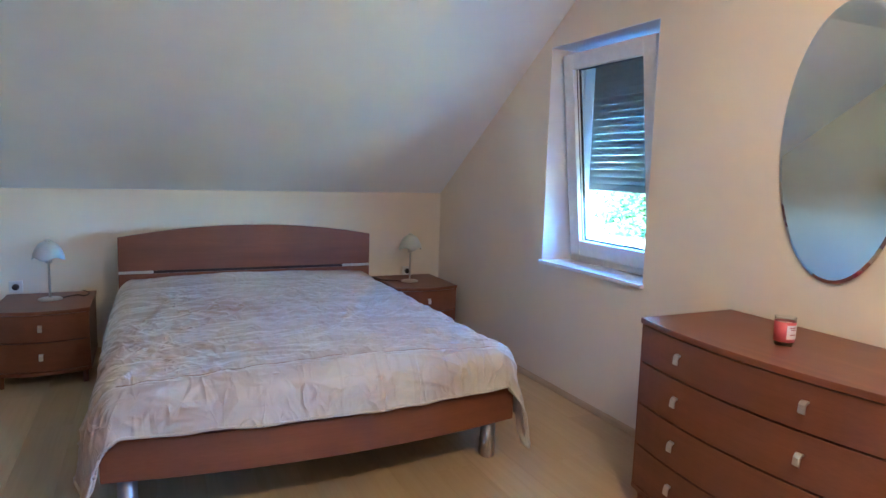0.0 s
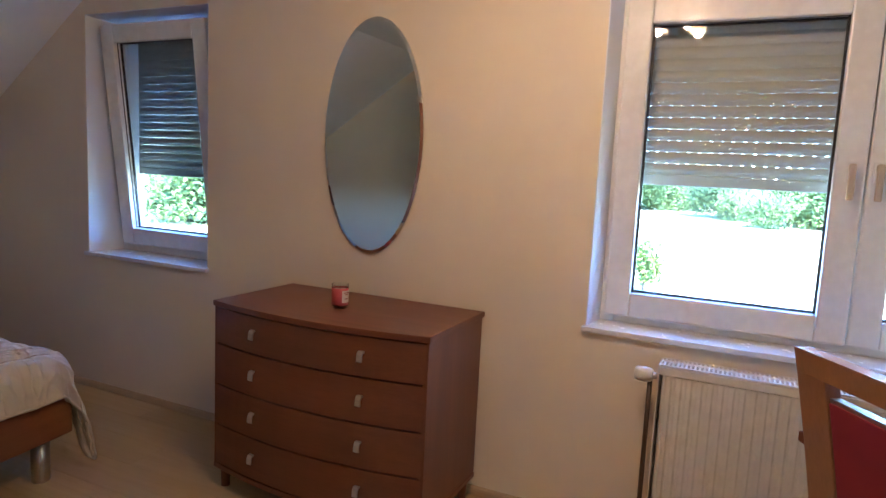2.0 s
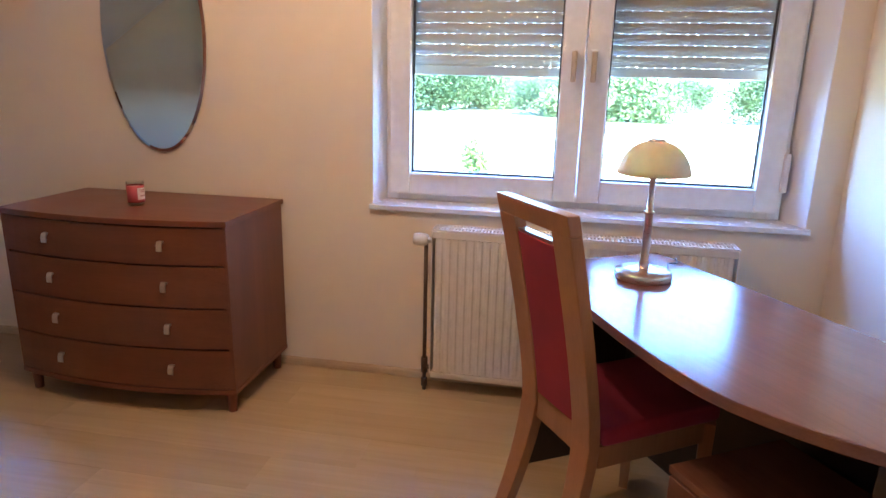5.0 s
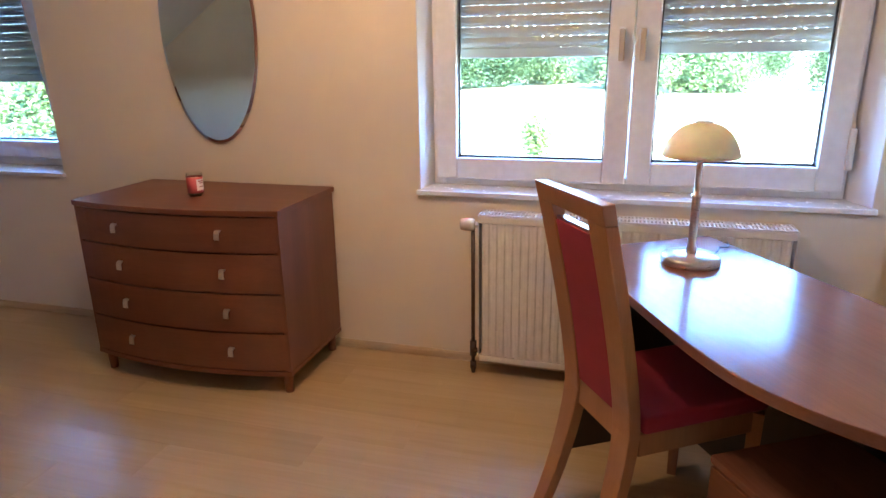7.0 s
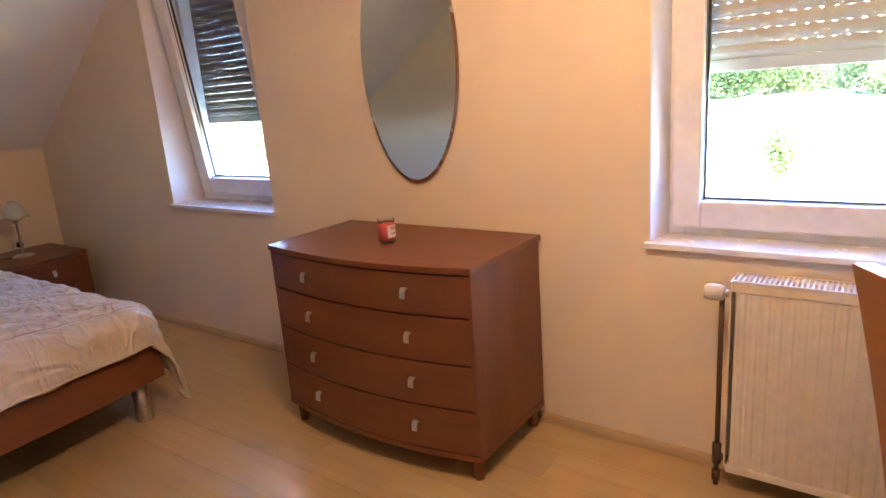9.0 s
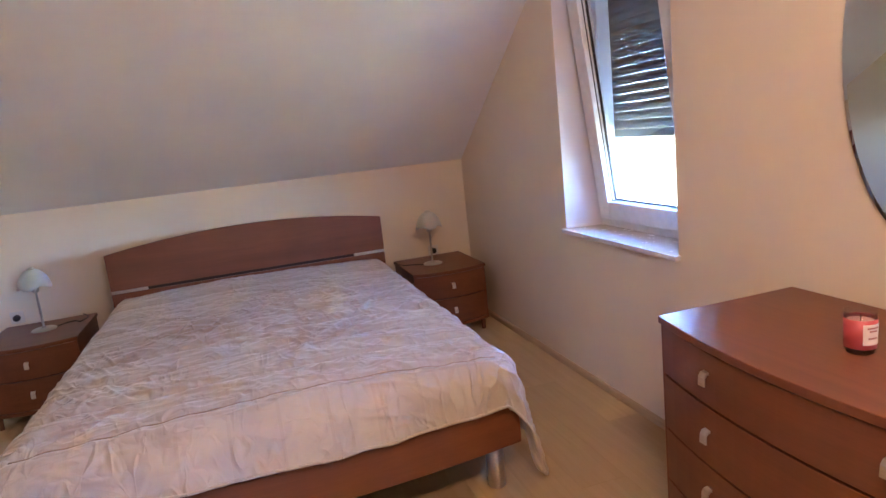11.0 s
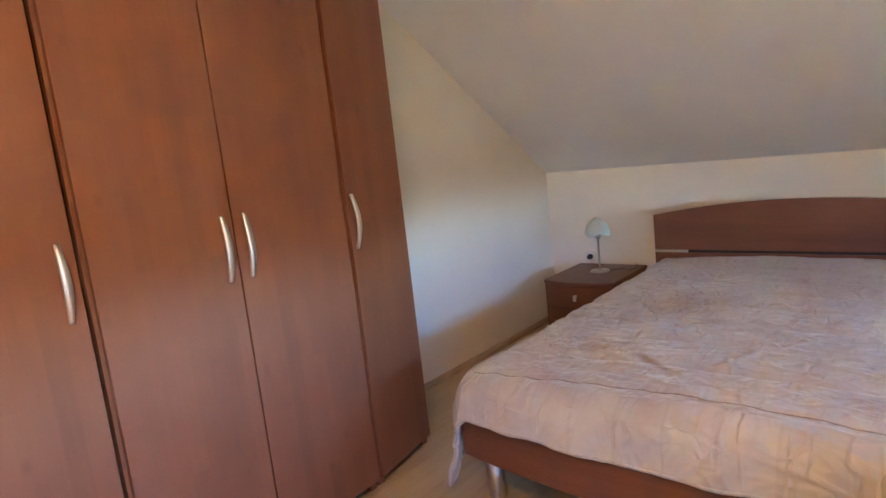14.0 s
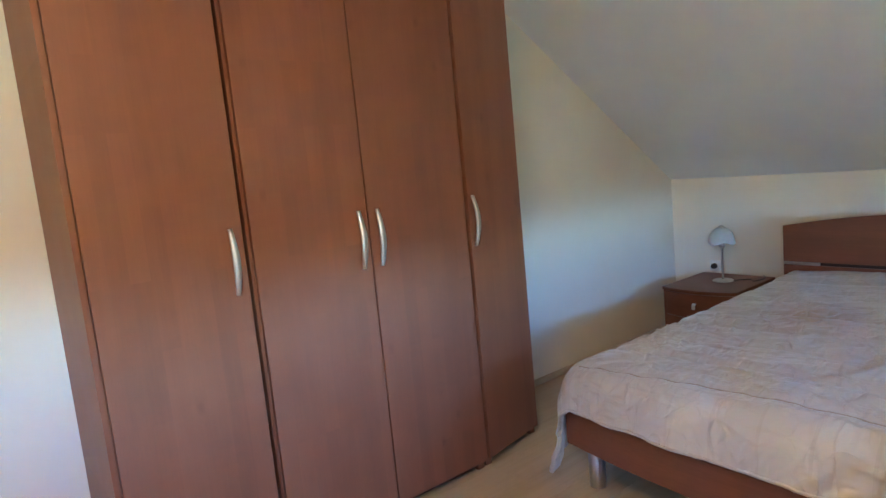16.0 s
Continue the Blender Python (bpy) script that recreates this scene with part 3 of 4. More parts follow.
for row, (z, a0, a1) in enumerate(((0.064, 242, 290), (0.057, 250, 284), (0.040, 246, 288))):
    rr = 0.0442
    for k in range(6):
        a, c = radians(a0 + (a1 - a0) * k / 6), radians(a0 + (a1 - a0) * (k + 0.8) / 6)
        vs = [bm.verts.new((rr * math.cos(v) * 1.006, rr * math.sin(v) * 1.006, zz)) for v, zz in ((a, z), (c, z), (c, z + 0.004), (a, z + 0.004))]
        bm.faces.new(vs)
part("print", bm, label_ink, paper, "dark red lines of print")


# ---- bed ----
BX0, BX1, FOOT, HEAD = 0.10, 1.84, 2.80, 5.02
BC = (BX0 + BX1) / 2
bed = thing("double_bed", pose(BC, FOOT, 0), "cherry double bed with arched headboard and steel legs", "bed")
w = BX1 - BX0
L = HEAD - FOOT
outer = arc_front(w, 0.085, 0.0, 20)
inner = [(x, y + 0.03) for x, y in outer[::-1]]
part("footboard", slab(bm_new(), outer + inner, 0.205, 0.365, 0.004), cherry_x, bed)
for s in (-1, 1):
    part("side_rail", block(bm_new(), s * (w / 2 - 0.0125) - 0.0125, s * (w / 2 - 0.0125) + 0.0125, 0.031, L - 0.001, 0.205, 0.365, 0.003), cherry_y, bed)
part("slatted_base", block(bm_new(), -w / 2 + 0.03, w / 2 - 0.03, 0.05, L - 0.02, 0.25, 0.285), desk_dark, bed)
n = 24
arch = [(-w / 2 - 0.008 + (w + 0.016) * k / n, 0.862 + 0.079 * (1 - (2 * k / n - 1) ** 2)) for k in range(n + 1)]
part("headboard_panel", slab(bm_new(), [(-w / 2 - 0.008, 0.632)] + arch + [(w / 2 + 0.008, 0.632)], L, L + 0.032, 0.003, axis="y"), cherry_x, bed)
part("lower_headboard", block(bm_new(), -w / 2 - 0.008, w / 2 + 0.008, L, L + 0.032, 0.24, 0.612, 0.003), cherry_x, bed)
part("gap_strip", block(bm_new(), -w / 2 + 0.02, w / 2 - 0.02, L + 0.012, L + 0.028, 0.6115, 0.6325), dark_gap, bed, "dark slot across the headboard")
for s in (-1, 1):
    x = s * (w / 2 - 0.10)
    part("spacer_bar", block(bm_new(), x - 0.107, x + 0.107, L - 0.002, L + 0.011, 0.613, 0.631, 0.003), steel, bed, "brushed steel strip")
    part("leg", turned(bm_new(), [(0, 0.0), (0.033, 0.0), (0.036, 0.004), (0.036, 0.206), (0, 0.206)], 28, (s * (w / 2 - 0.085), 0.085)), steel, bed, "round steel leg", True)
    part("leg", turned(bm_new(), [(0, 0.0), (0.033, 0.0), (0.036, 0.004), (0.036, 0.245), (0, 0.245)], 28, (s * (w / 2 - 0.085), L - 0.06)), steel, bed, "round steel leg", True)
mattress = thing("mattress", pose(BC, FOOT, 0.286), "pale mattress lying under the quilt", "mattress")
part("mattress_body", block(bm_new(), -w / 2 + 0.035, w / 2 - 0.035, 0.05, L - 0.012, 0.0, 0.155, 0.03, 4), mattress_cloth, mattress)


def foot_seam(s):
    """How far from the head the last stitched line lies."""
    return L - 0.078 + 0.03 * (s / (w / 2)) ** 2


def quilt_at(s, t_rel):
    """The place of a point of the quilt: s across from the middle, t_rel from the head (0) to the hem (1)."""
    top, ex, ey, rad = 0.551, w / 2 + 0.021, -0.028, 0.091
    quarter = rad * math.pi / 2
    bow = 0.080 * max(0.0, 1 - (s / ex) ** 2)
    flat = L - 0.012 - ey - rad + bow
    t = t_rel * (flat + quarter + 0.070 + 0.012 * noise.noise(Vector((s * 3, 7.0, 0))))
    a, c = max(0.0, abs(s) - (ex - rad)), max(0.0, t - flat)
    r = math.hypot(a, c)
    if r < quarter:
        out, down = rad * math.sin(r / rad), rad * (1 - math.cos(r / rad))
    else:
        out, down = rad + 0.14 * (r - quarter), rad + (r - quarter)
    tip = min(1.0, c / 0.15) * min(1.0, a / 0.33)
    out, down = out + 0.035 * tip, down + 0.085 * tip
    ux, uy = (a / r, c / r) if r > 1e-6 else (0.0, 0.0)
    sign = 1 if s > 0 else -1
    x = sign * (min(abs(s), ex - rad) + out * ux)
    y = L - 0.012 - min(t, flat) - out * uy
    z = top - down + 0.028 * math.cos(min(1.0, abs(s) / ex) * math.pi / 2) * max(0.0, 1 - r / 0.12)
    z += 0.02 * math.exp(-((t / 0.25) ** 2)) * max(0.0, 1 - r / 0.12)
    # puckers and creases, calmer along the stitched seams and by the head
    q = noise.noise_vector(Vector((s * 2.1, t * 2.1, 0.3))) * 0.55
    big = noise.noise(Vector((s * 3.1 + q.x, t * 3.1 + q.y, 1.0)))
    seam = foot_seam(s)
    lines = (0.25, 0.52, 0.79, 1.06, 1.33, 1.60, 1.875, seam)
    ridges = 0.0
    for k, (ang, fine) in enumerate(((0.42, 9.5), (1.05, 11.0), (2.30, 10.0), (2.75, 12.0), (0.15, 13.0))):
        u, v = s * math.cos(ang) + t * math.sin(ang) + 0.16 * q.x, t * math.cos(ang) - s * math.sin(ang) + 0.16 * q.y
        mask = min(1.0, max(0.0, noise.noise(Vector((s * 2.0, t * 2.0, 20.0 + 7 * k))) * 2.6 + 0.5))
        edge = max(0.0, 1 - abs(noise.noise(Vector((u * 2.4, v * fine, 3.0 * k)))) * 4.2)
        ridges = max(ridges, mask * edge ** 1.2 * 0.165 / fine)
    # gathers that run off the stitched lines
    close = min(abs(t - line) for line in lines)
    pleat = noise.noise(Vector((s * 19 + 2.5 * q.x, t * 6.0 + 2 * q.y, 31.0)))
    ridges += 0.008 * max(0.0, 1 - abs(pleat) * 3.4) * math.exp(-close / 0.05)
    calm = (0.2 + 0.8 * min(1.0, close / 0.05)) * (0.55 if t > seam else 1.0)
    soft = 0.30 + 0.70 * min(1.0, max(0.0, t - 0.25) / 0.5)
    lift = 0.009 * big + soft * calm * ridges
    # each channel between two stitched lines is puffed up
    wobble = 0.012 * noise.noise(Vector((s * 3.0, 5.0, 9.0)))
    lift += 0.017 * (min(1.0, min(abs(t + wobble - line) for line in lines[:-1]) / 0.08) ** 0.5 - 1)
    lift += 0.020 * (min(1.0, abs(t - seam) / 0.07) ** 0.5 - 1)
    lift += 0.010 * math.exp(-(((t - seam) / 0.055) ** 2)) * (1.0 + 0.25 * math.sin(42 * s + 9 * q.x))
    if a > c:
        fold = 0.018 * math.sin(24 * t + 6 * q.x) * min(1.0, max(0.0, a - 0.09) / 0.12)
    else:
        fold = 0.008 * math.sin(19 * s + 9 * q.y) * min(1.0, max(0.0, c - 0.09) / 0.1)
    side = min(1.0, r / 0.11)
    x += sign * (lift + fold) * side * ux
    y -= (lift + fold) * side * uy
    z += lift * (1 - side) + (0.006 * big if r > quarter else 0.0)
    return x, y, z


S_MAX = w / 2 + 0.021 - 0.091 + 0.143 + 0.27


def quilt_mesh(ns=400, rows=440):
    """Satin quilt spread over the bed, hanging over both sides and the foot."""
    verts = [quilt_at(-S_MAX + 2 * S_MAX * i / ns, j / rows) for j in range(rows + 1) for i in range(ns + 1)]
    faces = [(j * (ns + 1) + i, (j + 1) * (ns + 1) + i, (j + 1) * (ns + 1) + i + 1, j * (ns + 1) + i + 1) for j in range(rows) for i in range(ns)]
    me = bpy.data.meshes.new("quilt")
    me.from_pydata(verts, [], faces)
    me.materials.append(quilt)
    me.polygons.foreach_set("use_smooth", [True] * len(me.polygons))
    me.update()
    return me


cover = tagged(new("quilt", quilt_mesh()), "rumpled champagne satin quilt spread over the bed", "quilt")
cover.matrix_world = pose(BC, FOOT, 0)
thick = cover.modifiers.new("thickness", "SOLIDIFY")
thick.thickness, thick.offset = 0.016, -1
rim = [quilt_at(-S_MAX, k / 60) for k in range(60)] + [quilt_at(-S_MAX + 2 * S_MAX * k / 120, 1.0) for k in range(121)] + [quilt_at(S_MAX, 1 - k / 60) for k in range(1, 61)]
seam_path = []
for k in range(161):
    s = (w / 2 - 0.06) * (k / 80 - 1)
    bow = 0.080 * max(0.0, 1 - (s / (w / 2 + 0.021)) ** 2)
    whole = L - 0.075 + bow + 0.091 * math.pi / 2 + 0.070 + 0.012 * noise.noise(Vector((s * 3, 7.0, 0)))
    x, y, z = quilt_at(s, foot_seam(s) / whole)
    seam_path.append((x, y, z + 0.0045))
part("stitched_seam", tube(bm_new(), seam_path, 0.0028, 6), seam_thread, cover, "tan stitched seam", True)
part("piping", tube(bm_new(), rim, 0.006, 6), quilt, cover, "corded satin edge", True)


# ---- bedside lamps and sockets ----
def bedside_lamp(m):
    lamp = thing("bedside_lamp", m, "small nickel lamp with frosted bell shade, switched off", "table lamp", "bedside lamps")
    part("base", turned(bm_new(), [(0, 0), (0.068, 0), (0.070, 0.004), (0.062, 0.010), (0.022, 0.015), (0, 0.016)], 32), nickel, lamp, "round nickel base", True)
    part("stem", turned(bm_new(), [(0, 0.014), (0.010, 0.014), (0.0075, 0.03), (0.0065, 0.235), (0.010, 0.238), (0.005, 0.262), (0.005, 0.372), (0, 0.372)], 16), nickel, lamp, "slim nickel stem", True)
    part("lamp_holder", turned(bm_new(), [(0.008, 0.236), (0.020, 0.238), (0.021, 0.262), (0.017, 0.268), (0, 0.268)], 18), nickel, lamp, "nickel lamp holder", True)
    bm = bm_new()
    n, rows = 48, 12
    rings = []
    for k in list(range(rows + 1)) + list(range(rows, -1, -1)):
        a, skin = k / rows, 0.0025 if len(rings) > rows else 0.0
        ring = []
        for j in range(n):
            th = 2 * math.pi * j / n
            lobe = a ** 3 * math.cos(4 * th + 0.6)
            rr = 0.016 + 0.074 * math.sin(a * 1.35) / math.sin(1.35) + 0.004 * lobe - skin
            ring.append(bm.verts.new((rr * math.cos(th), rr * math.sin(th), 0.376 - 0.108 * a ** 1.75 - 0.009 * lobe - skin * 0.6)))
        rings.append(ring)
    for p, q in zip(rings, rings[1:]):
        for j in range(n):
            bm.faces.new((p[j], p[(j + 1) % n], q[(j + 1) % n], q[j]))
    bmesh.ops.recalc_face_normals(bm, faces=bm.faces[:])
    part("shade", bm, white_shade, lamp, "wavy frosted white glass shade", True)
    part("cap", turned(bm_new(), [(0.021, 0.371), (0.022, 0.379), (0.014, 0.387), (0, 0.389)], 20), nickel, lamp, "nickel cap", True)
    part("switch", turned(bm_new(), [(0, 0.262), (0.006, 0.262), (0.007, 0.272), (0, 0.275)], 12, (0.084, -0.01)), black_plastic, lamp, "small dark switch knob", True)
    return lamp


lamp1 = bedside_lamp(pose(2.180, 4.985, 0.475))
lamp2 = copy_thing(lamp1, pose(-0.300, 4.990, 0.475))
for owner, pts in ((lamp1, [(-0.06, 0.0), (-0.12, 0.05), (-0.2, 0.10), (-0.22, 0.24)]), (lamp2, [(0.06, 0.01), (0.10, 0.07), (0.15, 0.09), (0.19, 0.05), (0.21, 0.16), (0.16, 0.26)])):
    pp = [Vector((*p, 0.004)) for p in pts]
    smooth_pts = []
    for i in range(len(pp) - 1):
        a, b0, c0, d0 = pp[max(i - 1, 0)], pp[i], pp[i + 1], pp[min(i + 2, len(pp) - 1)]
        for k in range(6):
            u = k / 6
            smooth_pts.append(0.5 * (2 * b0 + (c0 - a) * u + (2 * a - 5 * b0 + 4 * c0 - d0) * u ** 2 + (3 * b0 - a - 3 * c0 + d0) * u ** 3))
    part("cord", tube(bm_new(), smooth_pts + [pp[-1]], 0.003, 8), black_plastic, owner, "thin dark cord", True)
for x, z in ((2.296, 0.500), (-0.540, 0.505)):
    s = thing("wall_socket", pose(x, NORTH, z), "white wall socket with a black plug in it", "socket", "bedside sockets")
    part("plate", block(bm_new(), -0.04, 0.04, -0.010, -0.0005, -0.04, 0.04, 0.004), white_plastic, s)
    bm = turned(bm_new(), [(0, 0), (0.021, 0), (0.021, 0.018), (0.015, 0.035), (0, 0.037)], 20)
    bmesh.ops.transform(bm, matrix=pose(0, -0.010, 0, 90, 0, 0), verts=bm.verts[:])
    part("plug", bm, black_plastic, s, "black plug", True)


# ---- wardrobe units ----
WF, WZ0, WZ1 = -0.318, 0.05, 2.24


def bow_handle(parent, x, y, z0, z1, way):
    """A flat bow handle bulging out along the direction way = (dx, dy)."""
    bm = bm_new()
    n = 12
    outl = []
    for k in range(n + 1):
        u = k / n
        outl.append((0.010 + 0.024 * math.sin(math.pi * u), z0 + (z1 - z0) * u))
    inn = [(d - 0.010, z) for k, (d, z) in enumerate(outl)][::-1]
    half = [0.0065 + 0.0055 * math.sin(math.pi * k / n) for k in range(n + 1)]
    px, py = -way[1], way[0]
    rows = []
    for (do, z), (di, _), h in zip(outl, inn[::-1], half):
        rows.append([bm.verts.new((x + way[0] * d + px * e, y + way[1] * d + py * e, z)) for d, e in ((do, -h), (do, h), (di, h), (di, -h))])
    for a, c in zip(rows, rows[1:]):
        for k in range(4):
            bm.faces.new((a[k], a[(k + 1) % 4], c[(k + 1) % 4], c[k]))
    bm.faces.new(rows[0][::-1])
    bm.faces.new(rows[-1])
    for z in (z0 + 0.012, z1 - 0.012):
        tube(bm, [(x - way[0] * 0.001, y - way[1] * 0.001, z), (x + way[0] * 0.014, y + way[1] * 0.014, z)], 0.005, 10)
    bmesh.ops.recalc_face_normals(bm, faces=bm.faces[:])
    part("handle", bm, pale_nickel, parent, "pale satin bow handle", True)


def wardrobe_unit(y0, y1, doors, label, end_drop=0.0):
    """A tall unit along the west wall; doors: (y0, y1, handle y). end_drop: how far the front falls back at its far end."""
    u = thing("wardrobe", pose(WEST, (y0 + y1) / 2, 0), label, "wardrobe", "wardrobe units along the wall")
    ox, oy = WEST, (y0 + y1) / 2

    def fx(y):
        return WF - end_drop * (y - y0) / (y1 - y0)

    t = 0.019
    bm = bm_new()
    back = WEST + 0.012
    for a, c in ((y0, y0 + t), (y1 - t, y1)):
        slab(bm, [(back - ox, a - oy), (fx(a) - 0.010 - ox, a - oy), (fx(c) - 0.010 - ox, c - oy), (back - ox, c - oy)], WZ0 - 0.012, WZ1 - 0.020, 0.0015)
    for a, c in ((WZ0, WZ0 + t), (WZ1 - 0.019, WZ1)):
        slab(bm, [(back - ox, y0 + 0.0005 - oy), (fx(y0) - 0.012 - ox, y0 + 0.0005 - oy), (fx(y1) - 0.012 - ox, y1 - 0.0005 - oy), (back - ox, y1 - 0.0005 - oy)], a, c)
    part("carcass", bm, wardrobe_wood, u)
    part("back_panel", block(bm_new(), back - 0.006 - ox, back - 0.001 - ox, y0 - oy, y1 - oy, WZ0, WZ1), wardrobe_wood, u)
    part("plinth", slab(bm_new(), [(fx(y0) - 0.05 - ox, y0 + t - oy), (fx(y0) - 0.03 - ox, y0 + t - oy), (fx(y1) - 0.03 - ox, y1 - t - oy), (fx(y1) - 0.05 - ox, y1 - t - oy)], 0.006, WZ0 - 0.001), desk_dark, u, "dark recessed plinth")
    for y in (y0 + 0.022, y1 - 0.022):
        for x in (fx(y) - 0.03, back + 0.05):
            part("foot", block(bm_new(), x - 0.022 - ox, x + 0.022 - ox, y - 0.02 - oy, y + 0.02 - oy, 0.0, WZ0 - 0.013, 0.002), wardrobe_wood, u)
    for a, c, hy in doors:
        ang = math.atan2(end_drop, y1 - y0)
        way = (math.cos(ang), math.sin(ang))
        d = 0.019
        bm = slab(bm_new(), [(fx(a) - ox, a - oy), (fx(a) + d * way[0] - ox, a + d * way[1] - oy), (fx(c) + d * way[0] - ox, c + d * way[1] - oy), (fx(c) - ox, c - oy)], WZ0 - 0.008, WZ1 - 0.002, 0.005)
        door = part("door", bm, wardrobe_wood, u)
        bow_handle(door, fx(hy) + d * way[0] - ox, hy + d * way[1] - oy, 1.072, 1.306, way)
    return u


wardrobe_unit(1.122, 1.646, [(1.142, 1.640, 1.596)], "tall cherry wardrobe unit with one closed door")
wardrobe_unit(1.664, 2.682, [(1.672, 2.157, 2.116), (2.164, 2.678, 2.204)], "tall cherry wardrobe unit with two closed doors")
wardrobe_unit(2.690, 3.125, [(2.699, 3.122, 2.728)], "narrow angled cherry wardrobe end unit, door closed", 0.085)


# ---- radiator ----
rad = thing("radiator", pose(2.515, -0.068, 0), "white panel radiator with ribbed front under window", "radiator")
rw, rz0, rz1 = 0.598, 0.072, 0.738
bm = bm_new()
n = 35
outl = []
for k in range(n):
    y = -rw + 0.012 + (2 * rw - 0.024) * k / n
    st = (2 * rw - 0.024) / n
    outl += [(-0.052, y), (-0.0565, y + st * 0.2), (-0.0565, y + st * 0.57), (-0.052, y + st * 0.77)]
outl.append((-0.052, rw - 0.012))
slab(bm, outl + [(-0.040, rw - 0.012), (-0.040, -rw + 0.012)], rz0 + 0.030, rz1 - 0.035)
block(bm, -0.057, -0.040, -rw, rw, rz1 - 0.034, rz1 - 0.004, 0.004)
block(bm, -0.057, -0.040, -rw, rw, rz0, rz0 + 0.029, 0.004)
part("front_panel", bm, radiator_white, rad)
bm = bm_new()
block(bm, 0.034, 0.050, -rw, rw, rz0, rz1 - 0.004, 0.004)
part("rear_panel", bm, radiator_white, rad)
for s in (-1, 1):
    part("side_cover", block(bm_new(), -0.058, 0.05, s * (rw + 0.003) - 0.003, s * (rw + 0.003) + 0.003, rz0 + 0.02, rz1 + 0.001, 0.002), radiator_white, rad)
bm = bm_new()
block(bm, -0.058, -0.050, -rw, rw, rz1 - 0.003, rz1 + 0.004, 0.001)
block(bm, 0.042, 0.050, -rw, rw, rz1 - 0.003, rz1 + 0.004, 0.001)
block(bm, -0.006, 0.0, -rw, rw, rz1 - 0.003, rz1 + 0.003)
k = -rw + 0.006
while k < rw - 0.006:
    block(bm, -0.050, 0.042, k, k + 0.006, rz1 - 0.002, rz1 + 0.002)
    k += 0.0145
part("top_grille", bm, radiator_white, rad, "slotted white top grille")
part("fins", block(bm_new(), -0.035, 0.03, -rw + 0.02, rw - 0.02, rz0 + 0.03, rz1 - 0.06), radiator_white, rad)
for y in (-0.4, 0.4):
    part("bracket", block(bm_new(), 0.048, 0.0845, y - 0.02, y + 0.02, 0.2, 0.65), radiator_white, rad)
vy = rw + 0.032
bm = bm_new()
tube(bm, [(-0.03, vy, 0.0), (-0.03, vy, 0.69)], 0.0085, 12)
part("riser_pipe", bm, pipe_brown, rad, "brown painted heating pipe", True)
bm = bm_new()
tube(bm, [(-0.03, vy, 0.085), (-0.03, vy, 0.155)], 0.015, 14)
tube(bm, [(-0.03, vy, 0.11), (-0.03, rw, 0.11)], 0.011, 12)
tube(bm, [(-0.03, vy, 0.02), (-0.03, vy, 0.055)], 0.014, 12)
part("lower_valve", bm, pipe_brown, rad, "tarnished brass valve", True)
bm = bm_new()
tube(bm, [(-0.03, rw, 0.69), (-0.03, vy + 0.006, 0.69)], 0.012, 14)
part("valve_body", bm, nickel, rad, "nickel valve body", True)
bm = bm_new()
prof = [(0, -0.05), (0.016, -0.05), (0.024, -0.044), (0.027, -0.026), (0.026, 0.0), (0.022, 0.012), (0, 0.014)]
turned(bm, prof, 24)
bmesh.ops.transform(bm, matrix=pose(-0.035, vy + 0.004, 0.692, -90, 0, 0) @ pose(0, 0, 0.036), verts=bm.verts[:])
part("thermostat_head", bm, white_plastic, rad, "white thermostat head", True)


# ---- desk ----
def on_desk(a, c):
    """A place on the desk: a metres along its length, c across from its near edge."""
    return (2.028 - 0.857 * a + 0.516 * c, 0.130 - 0.516 * a - 0.857 * c)


near = [(0.0, 0.0), (0.2, -0.006), (0.4, -0.022), (0.6, -0.045), (0.75, -0.060), (0.88, -0.062), (0.98, -0.046), (1.08, -0.010), (1.18, 0.045), (1.27, 0.115), (1.34, 0.20), (1.385, 0.30), (1.36, 0.40), (1.30, 0.47), (1.25, 0.515)]
far = [(1.20, 0.545), (0.6, 0.548), (0.0, 0.55)]


def smooth_line(rows, steps=4):
    out = []
    for i in range(len(rows) - 1):
        a, b0, c0, d0 = (Vector(rows[j]) for j in (max(i - 1, 0), i, i + 1, min(i + 2, len(rows) - 1)))
        for k in range(steps):
            u = k / steps
            out.append(tuple(0.5 * (2 * b0 + (c0 - a) * u + (2 * a - 5 * b0 + 4 * c0 - d0) * u ** 2 + (3 * b0 - a - 3 * c0 + d0) * u ** 3)))
    return out + [tuple(rows[-1])]


desk_turn = pose(2.028, 0.130, 0) @ Matrix(((-0.857, 0.516, 0, 0), (-0.516, -0.857, 0, 0), (0, 0, 1, 0), (0, 0, 0, 1)))
desk = thing("writing_desk", desk_turn, "curved cherry writing desk with a glossy top", "desk")
part("desktop", slab(bm_new(), smooth_line(near) + far, 0.718, 0.746, 0.003), desk_wood, desk, "glossy cherry desktop with a curved edge")
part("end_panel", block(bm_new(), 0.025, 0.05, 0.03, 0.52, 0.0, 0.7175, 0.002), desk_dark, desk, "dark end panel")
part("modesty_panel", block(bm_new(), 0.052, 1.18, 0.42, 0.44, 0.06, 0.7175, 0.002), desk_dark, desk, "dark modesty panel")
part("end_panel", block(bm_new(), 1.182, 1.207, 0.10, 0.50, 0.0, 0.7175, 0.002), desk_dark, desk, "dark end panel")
pedestal = thing("desk_pedestal", desk_turn @ pose(0.765, 0.022, 0), "low cherry cabinet standing under the desk", "cabinet")
part("body", block(bm_new(), 0.006, 0.40, 0.012, 0.36, 0.03, 0.43, 0.002), cherry_z, pedestal)
part("top_board", block(bm_new(), 0.0, 0.408, 0.0, 0.365, 0.431, 0.452, 0.003), desk_wood, pedestal)
